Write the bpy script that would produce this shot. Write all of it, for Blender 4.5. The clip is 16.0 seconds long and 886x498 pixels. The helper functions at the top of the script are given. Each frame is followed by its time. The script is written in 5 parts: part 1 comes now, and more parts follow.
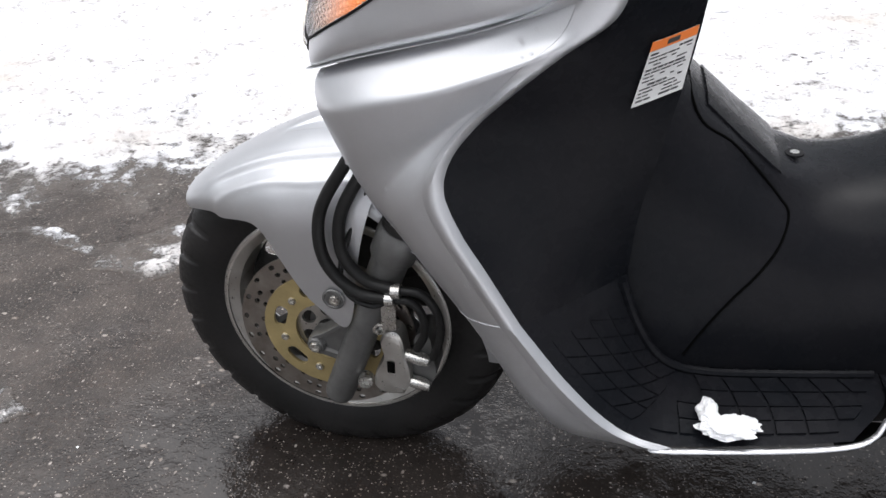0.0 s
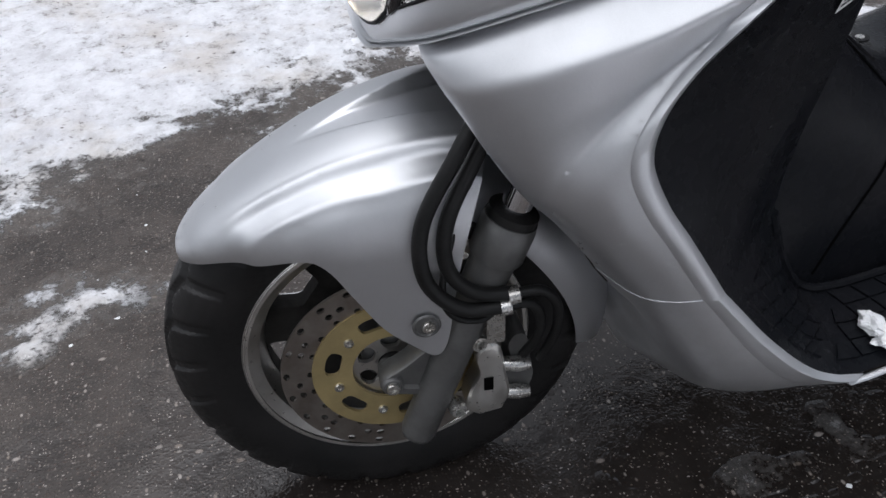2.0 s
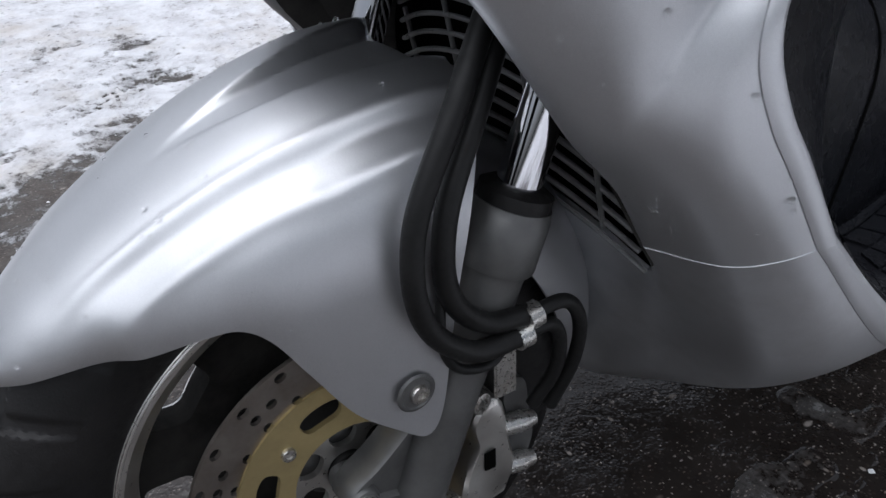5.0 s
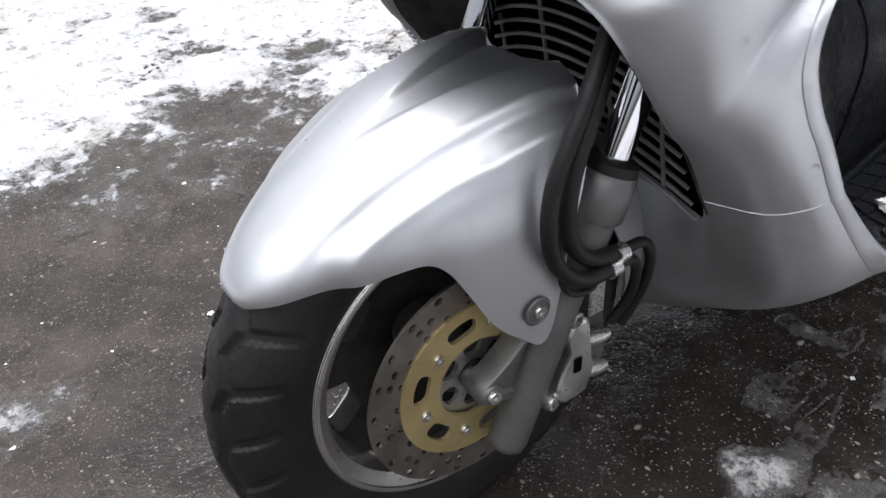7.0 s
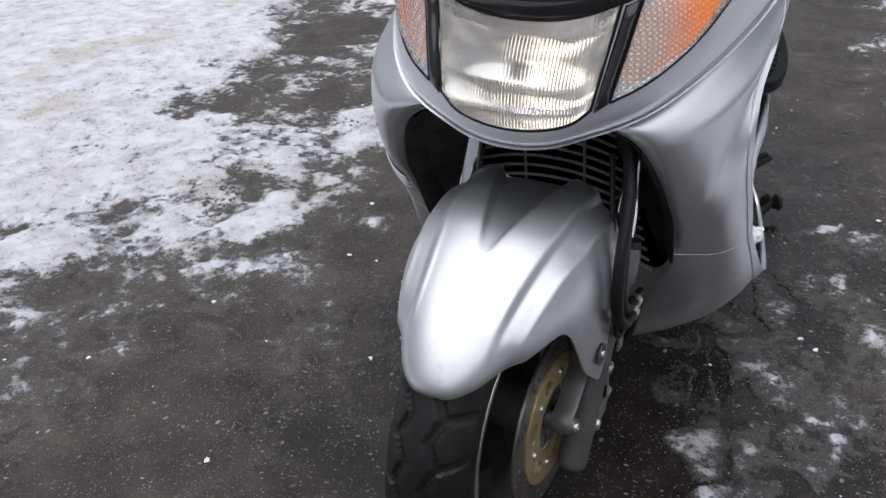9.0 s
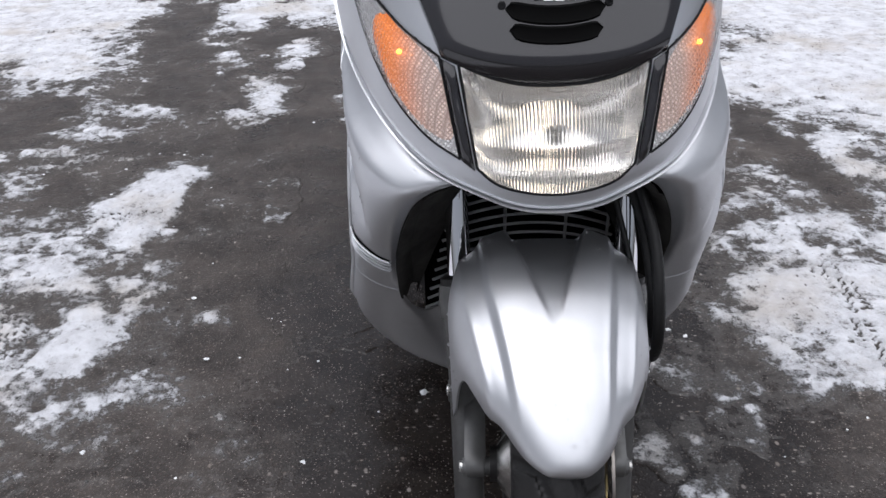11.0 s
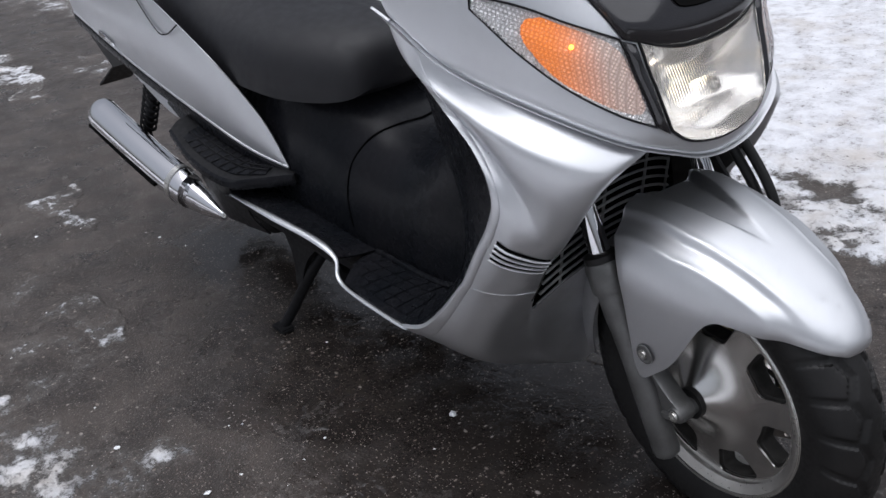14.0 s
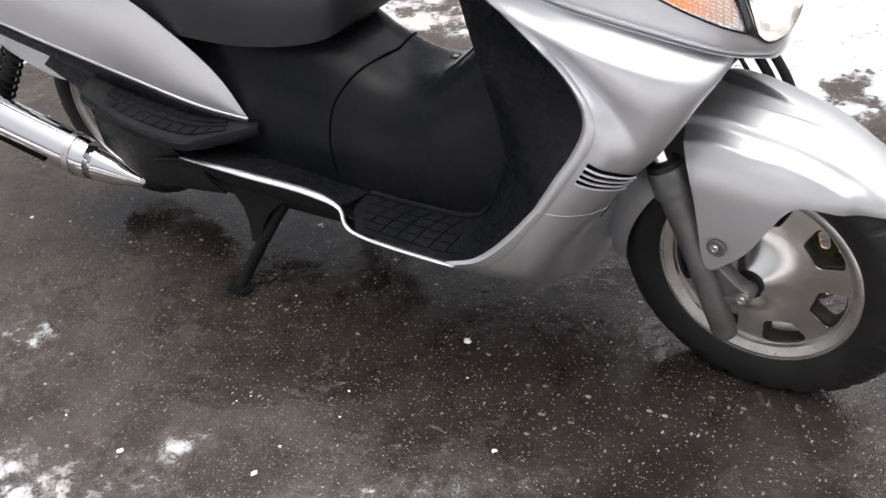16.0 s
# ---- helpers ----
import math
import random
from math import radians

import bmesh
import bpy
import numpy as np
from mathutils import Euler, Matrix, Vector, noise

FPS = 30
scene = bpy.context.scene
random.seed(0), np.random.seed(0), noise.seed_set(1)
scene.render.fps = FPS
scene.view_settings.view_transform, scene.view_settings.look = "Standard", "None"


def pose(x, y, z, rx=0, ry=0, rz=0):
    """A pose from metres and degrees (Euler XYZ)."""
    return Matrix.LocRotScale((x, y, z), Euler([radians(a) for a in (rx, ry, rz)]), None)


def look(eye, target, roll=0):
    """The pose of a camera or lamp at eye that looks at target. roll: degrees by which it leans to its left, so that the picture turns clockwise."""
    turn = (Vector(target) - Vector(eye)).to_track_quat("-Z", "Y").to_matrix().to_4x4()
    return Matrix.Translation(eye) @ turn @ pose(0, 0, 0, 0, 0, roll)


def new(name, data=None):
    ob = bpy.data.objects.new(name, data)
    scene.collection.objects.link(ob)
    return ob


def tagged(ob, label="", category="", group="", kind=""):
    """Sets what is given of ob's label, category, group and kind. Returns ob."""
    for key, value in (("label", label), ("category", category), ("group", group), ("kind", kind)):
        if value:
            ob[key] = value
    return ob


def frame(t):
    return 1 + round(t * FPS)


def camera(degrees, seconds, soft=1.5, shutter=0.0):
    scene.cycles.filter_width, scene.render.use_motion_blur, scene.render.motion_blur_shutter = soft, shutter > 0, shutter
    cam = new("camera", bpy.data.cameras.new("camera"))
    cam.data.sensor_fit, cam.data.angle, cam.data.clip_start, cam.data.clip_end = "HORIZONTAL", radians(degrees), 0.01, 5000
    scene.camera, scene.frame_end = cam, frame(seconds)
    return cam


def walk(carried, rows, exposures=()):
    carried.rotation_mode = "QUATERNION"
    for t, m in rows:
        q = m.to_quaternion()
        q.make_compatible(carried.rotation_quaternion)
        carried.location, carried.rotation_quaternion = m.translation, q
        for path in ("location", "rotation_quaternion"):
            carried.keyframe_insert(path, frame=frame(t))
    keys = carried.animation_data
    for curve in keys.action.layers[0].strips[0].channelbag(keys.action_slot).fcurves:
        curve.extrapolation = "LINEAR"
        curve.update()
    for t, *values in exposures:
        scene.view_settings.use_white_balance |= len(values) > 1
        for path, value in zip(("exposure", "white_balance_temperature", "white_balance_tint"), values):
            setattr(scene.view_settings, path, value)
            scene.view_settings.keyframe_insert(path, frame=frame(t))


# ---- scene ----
cam = camera(51.7, 16.0, soft=1.5, shutter=0.0)
PATH = [
    (0, (-0.371, 1.096, 1.105), (-0.076, -0.552, 0.01), -1.1),
    (0.5, (-0.199, 1.149, 1.099), (-0.159, -0.543, 0.034), 0.4),
    (1, (-0.055, 1.148, 1.069), (-0.157, -0.546, 0.01), 2.3),
    (1.5, (0.041, 1.002, 1.059), (-0.221, -0.647, -0.043), -0.4),
    (2, (0.113, 0.871, 1.041), (-0.261, -0.685, -0.16), -2.6),
    (2.5, (0.207, 0.829, 1.032), (-0.318, -0.696, -0.151), -2.7),
    (3, (0.27, 0.769, 0.99), (-0.509, -0.738, -0.07), -1.7),
    (3.5, (0.232, 0.648, 0.924), (-0.669, -0.793, -0.129), -1.8),
    (4, (0.197, 0.555, 0.89), (-0.706, -0.825, -0.242), -3.4),
    (4.5, (0.21, 0.553, 0.801), (-0.758, -0.851, -0.244), -3.4),
    (7, (0.468, 0.626, 0.932), (-0.552, -0.667, -0.203), -2.0),
    (7.5, (0.573, 0.554, 0.987), (-0.582, -0.651, -0.115), -2.0),
    (8, (0.689, 0.492, 1.01), (-0.603, -0.558, -0.098), -1.3),
    (8.5, (0.865, 0.434, 1.061), (-0.614, -0.451, 0.047), -1.0),
    (9, (0.995, 0.362, 1.102), (-0.602, -0.369, 0.145), -0.9),
    (9.5, (1.043, 0.207, 1.112), (-0.641, -0.356, 0.191), -2.5),
    (10, (1.053, 0.072, 1.126), (-0.708, -0.259, 0.238), -2.3),
    (10.2, (1.058, 0.018, 1.136), (-0.72, -0.235, 0.256), -1.7),
    (12.3, (0.949, -0.529, 1.151), (-0.789, -0.066, 0.276), -4.6),
    (12.5, (0.947, -0.607, 1.163), (-0.791, -0.077, 0.326), -5.0),
    (13, (0.954, -0.807, 1.18), (-0.728, -0.105, 0.357), -6.0),
    (13.5, (0.864, -0.913, 1.174), (-0.721, -0.04, 0.322), -5.4),
    (14, (0.748, -1.0, 1.183), (-0.746, -0.036, 0.265), -8.7),
    (14.5, (0.643, -1.073, 1.182), (-0.761, -0.011, 0.233), -8.7),
    (15, (0.531, -1.23, 1.211), (-0.707, -0.028, 0.2), -8.4),
    (15.5, (0.439, -1.287, 1.238), (-0.662, -0.006, 0.167), -8.7),
    (16, (0.347, -1.336, 1.275), (-0.69, -0.071, 0.123), -8.8),
]
# seconds, stops, kelvin, tint
EXPOSURE = ((0.0, 1.35, 6350, 11), (0.8, 0.82, 6100, 11), (1.5, 0.55, 6100, 11), (2.0, 0.76, 6100, 11), (2.5, 0.83, 6100, 11), (3.5, 0.75, 6050, 11), (4.6, 0.70, 5950, 11), (7.0, 1.30, 6250, 11), (7.4, 0.74, 6050, 11), (8.0, 0.38, 6000, 11), (8.5, 0.49, 6050, 11), (9.0, 0.58, 6100, 12), (10.0, 0.64, 6100, 13), (12.5, 0.75, 6050, 12), (14.0, 0.70, 6050, 12), (15.2, 0.80, 6050, 12), (16.0, 1.48, 6600, 12))
walk(cam, [(t, look(eye, target, roll)) for t, eye, target, roll in PATH], EXPOSURE)


# ---- light ----
world = bpy.data.worlds.new("overcast_sky")
scene.world = world
world.use_nodes = True
wn, wl = world.node_tree.nodes, world.node_tree.links
sky = wn.new("ShaderNodeTexSky")
sky.sky_type, sky.sun_disc = "NISHITA", False
sky.sun_elevation, sky.sun_rotation = radians(76), radians(200)
sky.air_density, sky.dust_density = 1.0, 5.0
grey = wn.new("ShaderNodeHueSaturation")
grey.inputs["Saturation"].default_value = 0.25
wl.new(sky.outputs[0], grey.inputs["Color"])
wl.new(grey.outputs[0], wn["Background"].inputs[0])
wn["Background"].inputs[1].default_value = 0.06
sun = new("sun", bpy.data.lights.new("sun", "SUN"))
sun.data.energy, sun.data.angle, sun.data.color = 1.5, radians(100), (1.0, 0.98, 0.96)
sun.matrix_world = look((1.0, 0.6, 4.6), (-0.3, 0, 0))
scene.view_settings.exposure = 0.0

# ---- materials ----


def principled(name, color, rough, metal=0.0, **more):
    m = bpy.data.materials.new(name)
    m.use_nodes = True
    b = m.node_tree.nodes["Principled BSDF"]
    b.inputs["Base Color"].default_value = (*color, 1)
    b.inputs["Roughness"].default_value = rough
    b.inputs["Metallic"].default_value = metal
    for key, value in more.items():
        b.inputs[key.replace("_", " ")].default_value = value
    return m


def noise_node(m, scale, detail=4.0, rough=0.55, coord="Object"):
    n, l = m.node_tree.nodes, m.node_tree.links
    tc = n.new("ShaderNodeTexCoord")
    t = n.new("ShaderNodeTexNoise")
    t.inputs["Scale"].default_value, t.inputs["Detail"].default_value, t.inputs["Roughness"].default_value = scale, detail, rough
    l.new(tc.outputs[coord], t.inputs["Vector"])
    return t


def ramp(m, source, low, high, a, b):
    """A map range of a value, from low..high to a..b."""
    r = m.node_tree.nodes.new("ShaderNodeMapRange")
    for key, value in (("From Min", low), ("From Max", high), ("To Min", a), ("To Max", b)):
        r.inputs[key].default_value = value
    m.node_tree.links.new(source, r.inputs["Value"])
    return r.outputs[0]


def mix(m, fac, a, b):
    x = m.node_tree.nodes.new("ShaderNodeMix")
    x.data_type = "RGBA"
    for sock, value in ((x.inputs["Factor"], fac), (x.inputs["A"], a), (x.inputs["B"], b)):
        if isinstance(value, bpy.types.NodeSocket):
            m.node_tree.links.new(value, sock)
        else:
            sock.default_value = value if isinstance(value, float) else (*value, 1)
    return x.outputs["Result"]


def wear(m, color_a, color_b, scale, rough_a, rough_b, bump=0.0, bump_scale=200.0):
    """Vary colour and roughness by two noises and add a fine relief."""
    n, l = m.node_tree.nodes, m.node_tree.links
    b = n["Principled BSDF"]
    t, f = noise_node(m, scale), noise_node(m, scale * 9.0)
    fac = ramp(m, t.outputs[0], 0.35, 0.65, 0.0, 1.0)
    l.new(mix(m, fac, color_a, color_b), b.inputs["Base Color"])
    l.new(ramp(m, f.outputs[0], 0.3, 0.7, rough_a, rough_b), b.inputs["Roughness"])
    if bump:
        bn, h = n.new("ShaderNodeBump"), noise_node(m, bump_scale, 3.0)
        bn.inputs["Strength"].default_value, bn.inputs["Distance"].default_value = bump, 0.002
        l.new(h.outputs[0], bn.inputs["Height"])
        l.new(bn.outputs[0], b.inputs["Normal"])
    return m


def silver_paint(name, dust):
    """Metallic flake paint with small water drops and a film of road dirt."""
    m = principled(name, (0.7, 0.71, 0.73), 0.44, 0.96, Coat_Weight=0.15, Coat_Roughness=0.12)
    n, l = m.node_tree.nodes, m.node_tree.links
    b = n["Principled BSDF"]
    flake = noise_node(m, 2600.0, 1.0)
    dirt = noise_node(m, 7.0, 7.0, 0.65)
    base = mix(m, ramp(m, flake.outputs[0], 0.3, 0.7, 0.0, 1.0), (0.55, 0.56, 0.58), (0.68, 0.69, 0.71))
    film = ramp(m, dirt.outputs[0], 0.5, 0.8, 0.0, dust)
    l.new(mix(m, film, base, (0.24, 0.23, 0.22)), b.inputs["Base Color"])
    l.new(ramp(m, dirt.outputs[0], 0.35, 0.75, 0.41, 0.50), b.inputs["Roughness"])
    l.new(ramp(m, dirt.outputs[0], 0.5, 0.8, 0.96, 0.96 - dust * 0.5), b.inputs["Metallic"])
    v = n.new("ShaderNodeTexVoronoi")
    v.inputs["Scale"].default_value = 42.0
    tc = n.new("ShaderNodeTexCoord")
    l.new(tc.outputs["Object"], v.inputs["Vector"])
    drop = ramp(m, v.outputs["Distance"], 0.0, 0.09, 1.0, 0.0)
    gate = noise_node(m, 16.0, 2.0)
    mul = n.new("ShaderNodeMath")
    mul.operation = "MULTIPLY"
    l.new(drop, mul.inputs[0])
    l.new(ramp(m, gate.outputs[0], 0.50, 0.58, 0.0, 1.0), mul.inputs[1])
    bn = n.new("ShaderNodeBump")
    bn.inputs["Strength"].default_value, bn.inputs["Distance"].default_value = 1.0, 0.002
    l.new(mul.outputs[0], bn.inputs["Height"])
    l.new(bn.outputs[0], b.inputs["Coat Normal"])
    return m


SILVER = silver_paint("silver_paint", 0.15)
SILVER_LOW = silver_paint("silver_paint_splashed", 0.42)
PLASTIC = wear(principled("black_plastic", (0.008, 0.008, 0.010), 0.4, Specular_IOR_Level=0.09), (0.006, 0.007, 0.009), (0.011, 0.011, 0.013), 6.0, 0.22, 0.32, 0.02, 1200.0)
MATTE = wear(principled("matte_black_plastic", (0.006, 0.006, 0.007), 0.6, Specular_IOR_Level=0.22), (0.004, 0.004, 0.005), (0.009, 0.009, 0.010), 9.0, 0.45, 0.7, 0.1, 700.0)
VINYL = wear(principled("seat_vinyl", (0.008, 0.008, 0.010), 0.5, Specular_IOR_Level=0.35), (0.006, 0.006, 0.008), (0.010, 0.010, 0.012), 5.0, 0.42, 0.6, 0.25, 420.0)
GLOSSY = principled("smoked_screen", (0.016, 0.015, 0.017), 0.12, 0.0, Coat_Weight=0.5)
RUBBER = wear(principled("tyre_rubber", (0.010, 0.010, 0.010), 0.6, Specular_IOR_Level=0.35), (0.007, 0.007, 0.007), (0.014, 0.013, 0.013), 14.0, 0.35, 0.65, 0.15, 500.0)
HOSE = wear(principled("hose_rubber", (0.012, 0.012, 0.012), 0.5, Specular_IOR_Level=0.3), (0.006, 0.006, 0.006), (0.011, 0.011, 0.011), 30.0, 0.35, 0.6)
CHROME = principled("chrome", (0.75, 0.75, 0.77), 0.06, 1.0)
ALLOY = wear(principled("cast_alloy", (0.6, 0.59, 0.57), 0.35, 0.95), (0.70, 0.69, 0.66), (0.54, 0.52, 0.49), 18.0, 0.26, 0.42, 0.05, 300.0)
WHEEL = wear(principled("wheel_alloy", (0.58, 0.57, 0.55), 0.25, 1.0), (0.74, 0.73, 0.71), (0.67, 0.66, 0.64), 9.0, 0.20, 0.26)
FORKPAINT = wear(principled("fork_paint", (0.16, 0.16, 0.16), 0.42, 0.6), (0.165, 0.165, 0.163), (0.11, 0.11, 0.107), 20.0, 0.35, 0.55)
STEEL = wear(principled("brake_steel", (0.36, 0.33, 0.30), 0.35, 1.0), (0.40, 0.37, 0.34), (0.27, 0.24, 0.215), 26.0, 0.28, 0.48)
GOLD = wear(principled("gold_anodised", (0.55, 0.42, 0.17), 0.4, 0.7), (0.56, 0.45, 0.22), (0.45, 0.36, 0.18), 22.0, 0.35, 0.55)
ZINC = wear(principled("zinc_plate", (0.62, 0.62, 0.6), 0.3, 0.95), (0.64, 0.64, 0.62), (0.5, 0.48, 0.45), 40.0, 0.2, 0.4)
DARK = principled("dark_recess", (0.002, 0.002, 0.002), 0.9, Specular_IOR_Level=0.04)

# ---- shaping helpers ----


def askew(p):
    """The scooter stands slightly askew: its left side draws in towards the rear."""
    return -0.15 * max(0.0, -0.46 - p.x) * min(max(0.5 + p.y / 0.6, 0.0), 1.0)


def part(name, bm, material, parent, label="", smooth=True):
    me = bpy.data.meshes.new(name)
    if parent is not None:
        for v in bm.verts:
            v.co.y += askew(v.co)
    bmesh.ops.recalc_face_normals(bm, faces=bm.faces[:])
    bm.to_mesh(me)
    bm.free()
    me.materials.append(material)
    if smooth:
        me.polygons.foreach_set("use_smooth", [True] * len(me.polygons))
        me.set_sharp_from_angle(angle=radians(38))
    ob = new(name, me)
    ob.parent = parent
    return tagged(ob, label)


def spline(points, n):
    """n points evenly along a smooth curve through the given ones."""
    p = np.array(points, float)
    q = np.vstack([2 * p[0] - p[1], p, 2 * p[-1] - p[-2]])
    out = []
    for i in range(len(p) - 1):
        a, b, c, d = q[i : i + 4]
        for t in np.linspace(0, 1, 24, endpoint=i == len(p) - 2):
            out.append(0.5 * (2 * b + (c - a) * t + (2 * a - 5 * b + 4 * c - d) * t * t + (3 * b - a - 3 * c + d) * t**3))
    out = np.array(out)
    run = np.r_[0, np.cumsum(np.linalg.norm(np.diff(out, axis=0), axis=1))]
    return np.stack([np.interp(np.linspace(0, run[-1], n), run, out[:, k]) for k in range(out.shape[1])], 1)


def sheet(grid, loop=False, shell=0.0, out=None):
    """A mesh over rows of points; loop closes each row; shell gives it thickness, away from the direction out."""
    g = np.asarray(grid, float)
    bm = bmesh.new()
    rows = [[bm.verts.new(p) for p in row] for row in g]
    for a, b in zip(rows, rows[1:]):
        for k in range(len(a) if loop else len(a) - 1):
            m = (k + 1) % len(a)
            bm.faces.new((a[k], a[m], b[m], b[k]))
    bmesh.ops.remove_doubles(bm, verts=bm.verts[:], dist=1e-5)
    if shell:
        bmesh.ops.recalc_face_normals(bm, faces=bm.faces[:])
        if out is not None and sum((f.normal * f.calc_area() for f in bm.faces), Vector()).dot(Vector(out)) < 0:
            bmesh.ops.reverse_faces(bm, faces=bm.faces[:])
        bmesh.ops.solidify(bm, geom=bm.faces[:], thickness=shell)
    return bm


def coons(top, bottom, left, right, nu, nv, bulge=None):
    """Points over the patch between four curves; top and bottom run from left to right, left and right from top to bottom."""
    t, b, l, r = spline(top, nu), spline(bottom, nu), spline(left, nv), spline(right, nv)
    u, v = np.linspace(0, 1, nu)[None, :, None], np.linspace(0, 1, nv)[:, None, None]
    g = (1 - v) * t[None] + v * b[None] + (1 - u) * l[:, None] + u * r[:, None]
    g -= (1 - u) * (1 - v) * t[0] + u * (1 - v) * t[-1] + (1 - u) * v * b[0] + u * v * b[-1]
    if bulge is not None:
        g = g + bulge(u, v)
    return g


def flip(g):
    return np.asarray(g, float) * (1, -1, 1)


def tube(points, radius, sides=12, ends=True, flat=1.0, up=(0, 0, 1)):
    """A round (or flattened) bar along points; radius is one number or one for each point."""
    p = np.asarray(points, float)
    r = np.full(len(p), radius) if np.isscalar(radius) else np.asarray(radius, float)
    tan = np.gradient(p, axis=0)
    tan /= np.linalg.norm(tan, axis=1)[:, None]
    side = np.cross(tan[0], up if abs(tan[0] @ np.asarray(up, float)) < 0.999 else (1, 0, 0))
    side /= np.linalg.norm(side)
    rows = []
    for k in range(len(p)):
        side = side - tan[k] * (side @ tan[k])
        side /= np.linalg.norm(side)
        other = np.cross(tan[k], side)
        a = np.linspace(0, 2 * np.pi, sides, endpoint=False)[:, None]
        rows.append(p[k] + r[k] * (np.cos(a) * side + flat * np.sin(a) * other))
    bm = sheet(rows, loop=True)
    if ends:
        bm.verts.ensure_lookup_table()
        caps = [e for e in bm.edges if e.is_boundary]
        bmesh.ops.holes_fill(bm, edges=caps, sides=0)
    return bm


def lathe(profile, n=96, centre=(0, 0, 0)):
    """Turn a closed profile of (radius, y) round the y axis through centre."""
    rows = []
    for r, y in [*profile, profile[0]]:
        a = np.linspace(0, 2 * np.pi, n, endpoint=False)
        rows.append(np.stack([r * np.cos(a), np.full(n, y), r * np.sin(a)], 1) + centre)
    return sheet(rows, loop=True)


def pierced(place, na, nr, hole, is_hole, k=2, close=True):
    """A plate with holes: cells of a grid over (0..na, 0..nr), each with a hole of 8k points where is_hole says so.
    place(u, v, side) gives the point; hole(c) the loop in the cell."""
    bm = bmesh.new()
    seen = {}

    def vert(u, v, s):
        key = (round((u % na if close else u) * 4096), round(v * 4096), s)
        if key not in seen:
            seen[key] = bm.verts.new(place(u, v, s))
        return seen[key]

    def face(*vs):
        if len(set(vs)) == len(vs) and bm.faces.get(vs) is None:
            bm.faces.new(vs)

    rim = [(t / k / 2, 0.0) for t in range(2 * k)] + [(1.0, t / k / 2) for t in range(2 * k)]
    rim += [(1 - t / k / 2, 1.0) for t in range(2 * k)] + [(0.0, 1 - t / k / 2) for t in range(2 * k)]
    n = len(rim)
    for i in range(na):
        for j in range(nr):
            loops = [[vert(i + a, j + b, s) for a, b in rim] for s in (0, 1)]
            if is_hole(i, j):
                h = hole(rim)
                inner = [[vert(i + a, j + b, s) for a, b in h] for s in (0, 1)]
                for q in range(n):
                    w = (q + 1) % n
                    face(loops[0][q], loops[0][w], inner[0][w], inner[0][q])
                    face(loops[1][w], loops[1][q], inner[1][q], inner[1][w])
                    face(inner[0][q], inner[0][w], inner[1][w], inner[1][q])
            else:
                mid = [vert(i + 0.5, j + 0.5, s) for s in (0, 1)]
                for q in range(n):
                    w = (q + 1) % n
                    face(loops[0][q], loops[0][w], mid[0])
                    face(loops[1][w], loops[1][q], mid[1])
            for q in range(n):
                w = (q + 1) % n
                if (rim[q][1] == rim[w][1] == 0.0 and j == 0) or (rim[q][1] == rim[w][1] == 1.0 and j == nr - 1):
                    face(loops[0][w], loops[0][q], loops[1][q], loops[1][w])
    return bm


def round_hole(size_u, size_v, power=2.0, cu=0.5, cv=0.5):
    """A hole for pierced(): a rounded box in the cell."""
    def loop(rim):
        out = []
        for a, b in rim:
            ang = math.atan2(b - 0.5, a - 0.5)
            c, s = math.cos(ang), math.sin(ang)
            r = (abs(c) ** power + abs(s) ** power) ** (-1 / power)
            out.append((cu + size_u * r * c, cv + size_v * r * s))
        return out
    return loop


def bolt(at, axis, radius, height, material, parent, label=""):
    """A domed socket-head screw with a hexagonal recess, standing on at along axis."""
    n = 16
    a = np.linspace(0, 2 * np.pi, n, endpoint=False)
    rows = []
    for r, h in ((1.0, -0.3), (1.0, 0.55), (0.88, 0.95), (0.6, 1.0), (0.5, 1.0), (0.46, 0.45), (0.0, 0.4)):
        rows.append(np.stack([r * radius * np.cos(a), r * radius * np.sin(a), np.full(n, h * height)], 1))
    bm = sheet(rows, loop=True)
    bm.transform(Matrix.Translation(at) @ Vector(axis).to_track_quat("Z", "Y").to_matrix().to_4x4())
    return part("bolt", bm, material, parent, label)


def box(lo, hi, bevel=0.004):
    bm = bmesh.new()
    bmesh.ops.create_cube(bm, size=1.0)
    lo, hi = np.array(lo, float), np.array(hi, float)
    for v in bm.verts:
        v.co = Vector(lo + (np.array(v.co) + 0.5) * (hi - lo))
    bmesh.ops.bevel(bm, geom=bm.edges[:], offset=bevel, segments=2, affect="EDGES")
    return bm


def smooth(x, lo, hi):
    t = np.clip((np.asarray(x, float) - lo) / (hi - lo), 0, 1)
    return t * t * (3 - 2 * t)

# ---- the scooter: front wheel and fork, turned a little to its right ----
scooter = tagged(new("motor_scooter"), "silver maxi scooter parked on its centre stand on wet snowy asphalt", "scooter")
scooter.empty_display_size = 0.3
scooter.location.y = -0.008
STEER = Matrix.Translation((-0.016, -0.005, 0)) @ Matrix.Rotation(radians(-3.5), 4, "Z")
AXLE = 0.26


def steered(bm):
    bm.transform(STEER)
    return bm


def in_world(u, v, z):
    return STEER @ Vector((u, v, z))


# brake dust on the wheels; on the cowl's inner walls, painted shade over silver
DUST_SHADE = wear(principled("dust_and_shade_grey", (0.03, 0.028, 0.026), 0.85, Specular_IOR_Level=0.12), (0.022, 0.021, 0.020), (0.045, 0.043, 0.040), 25.0, 0.75, 0.95)


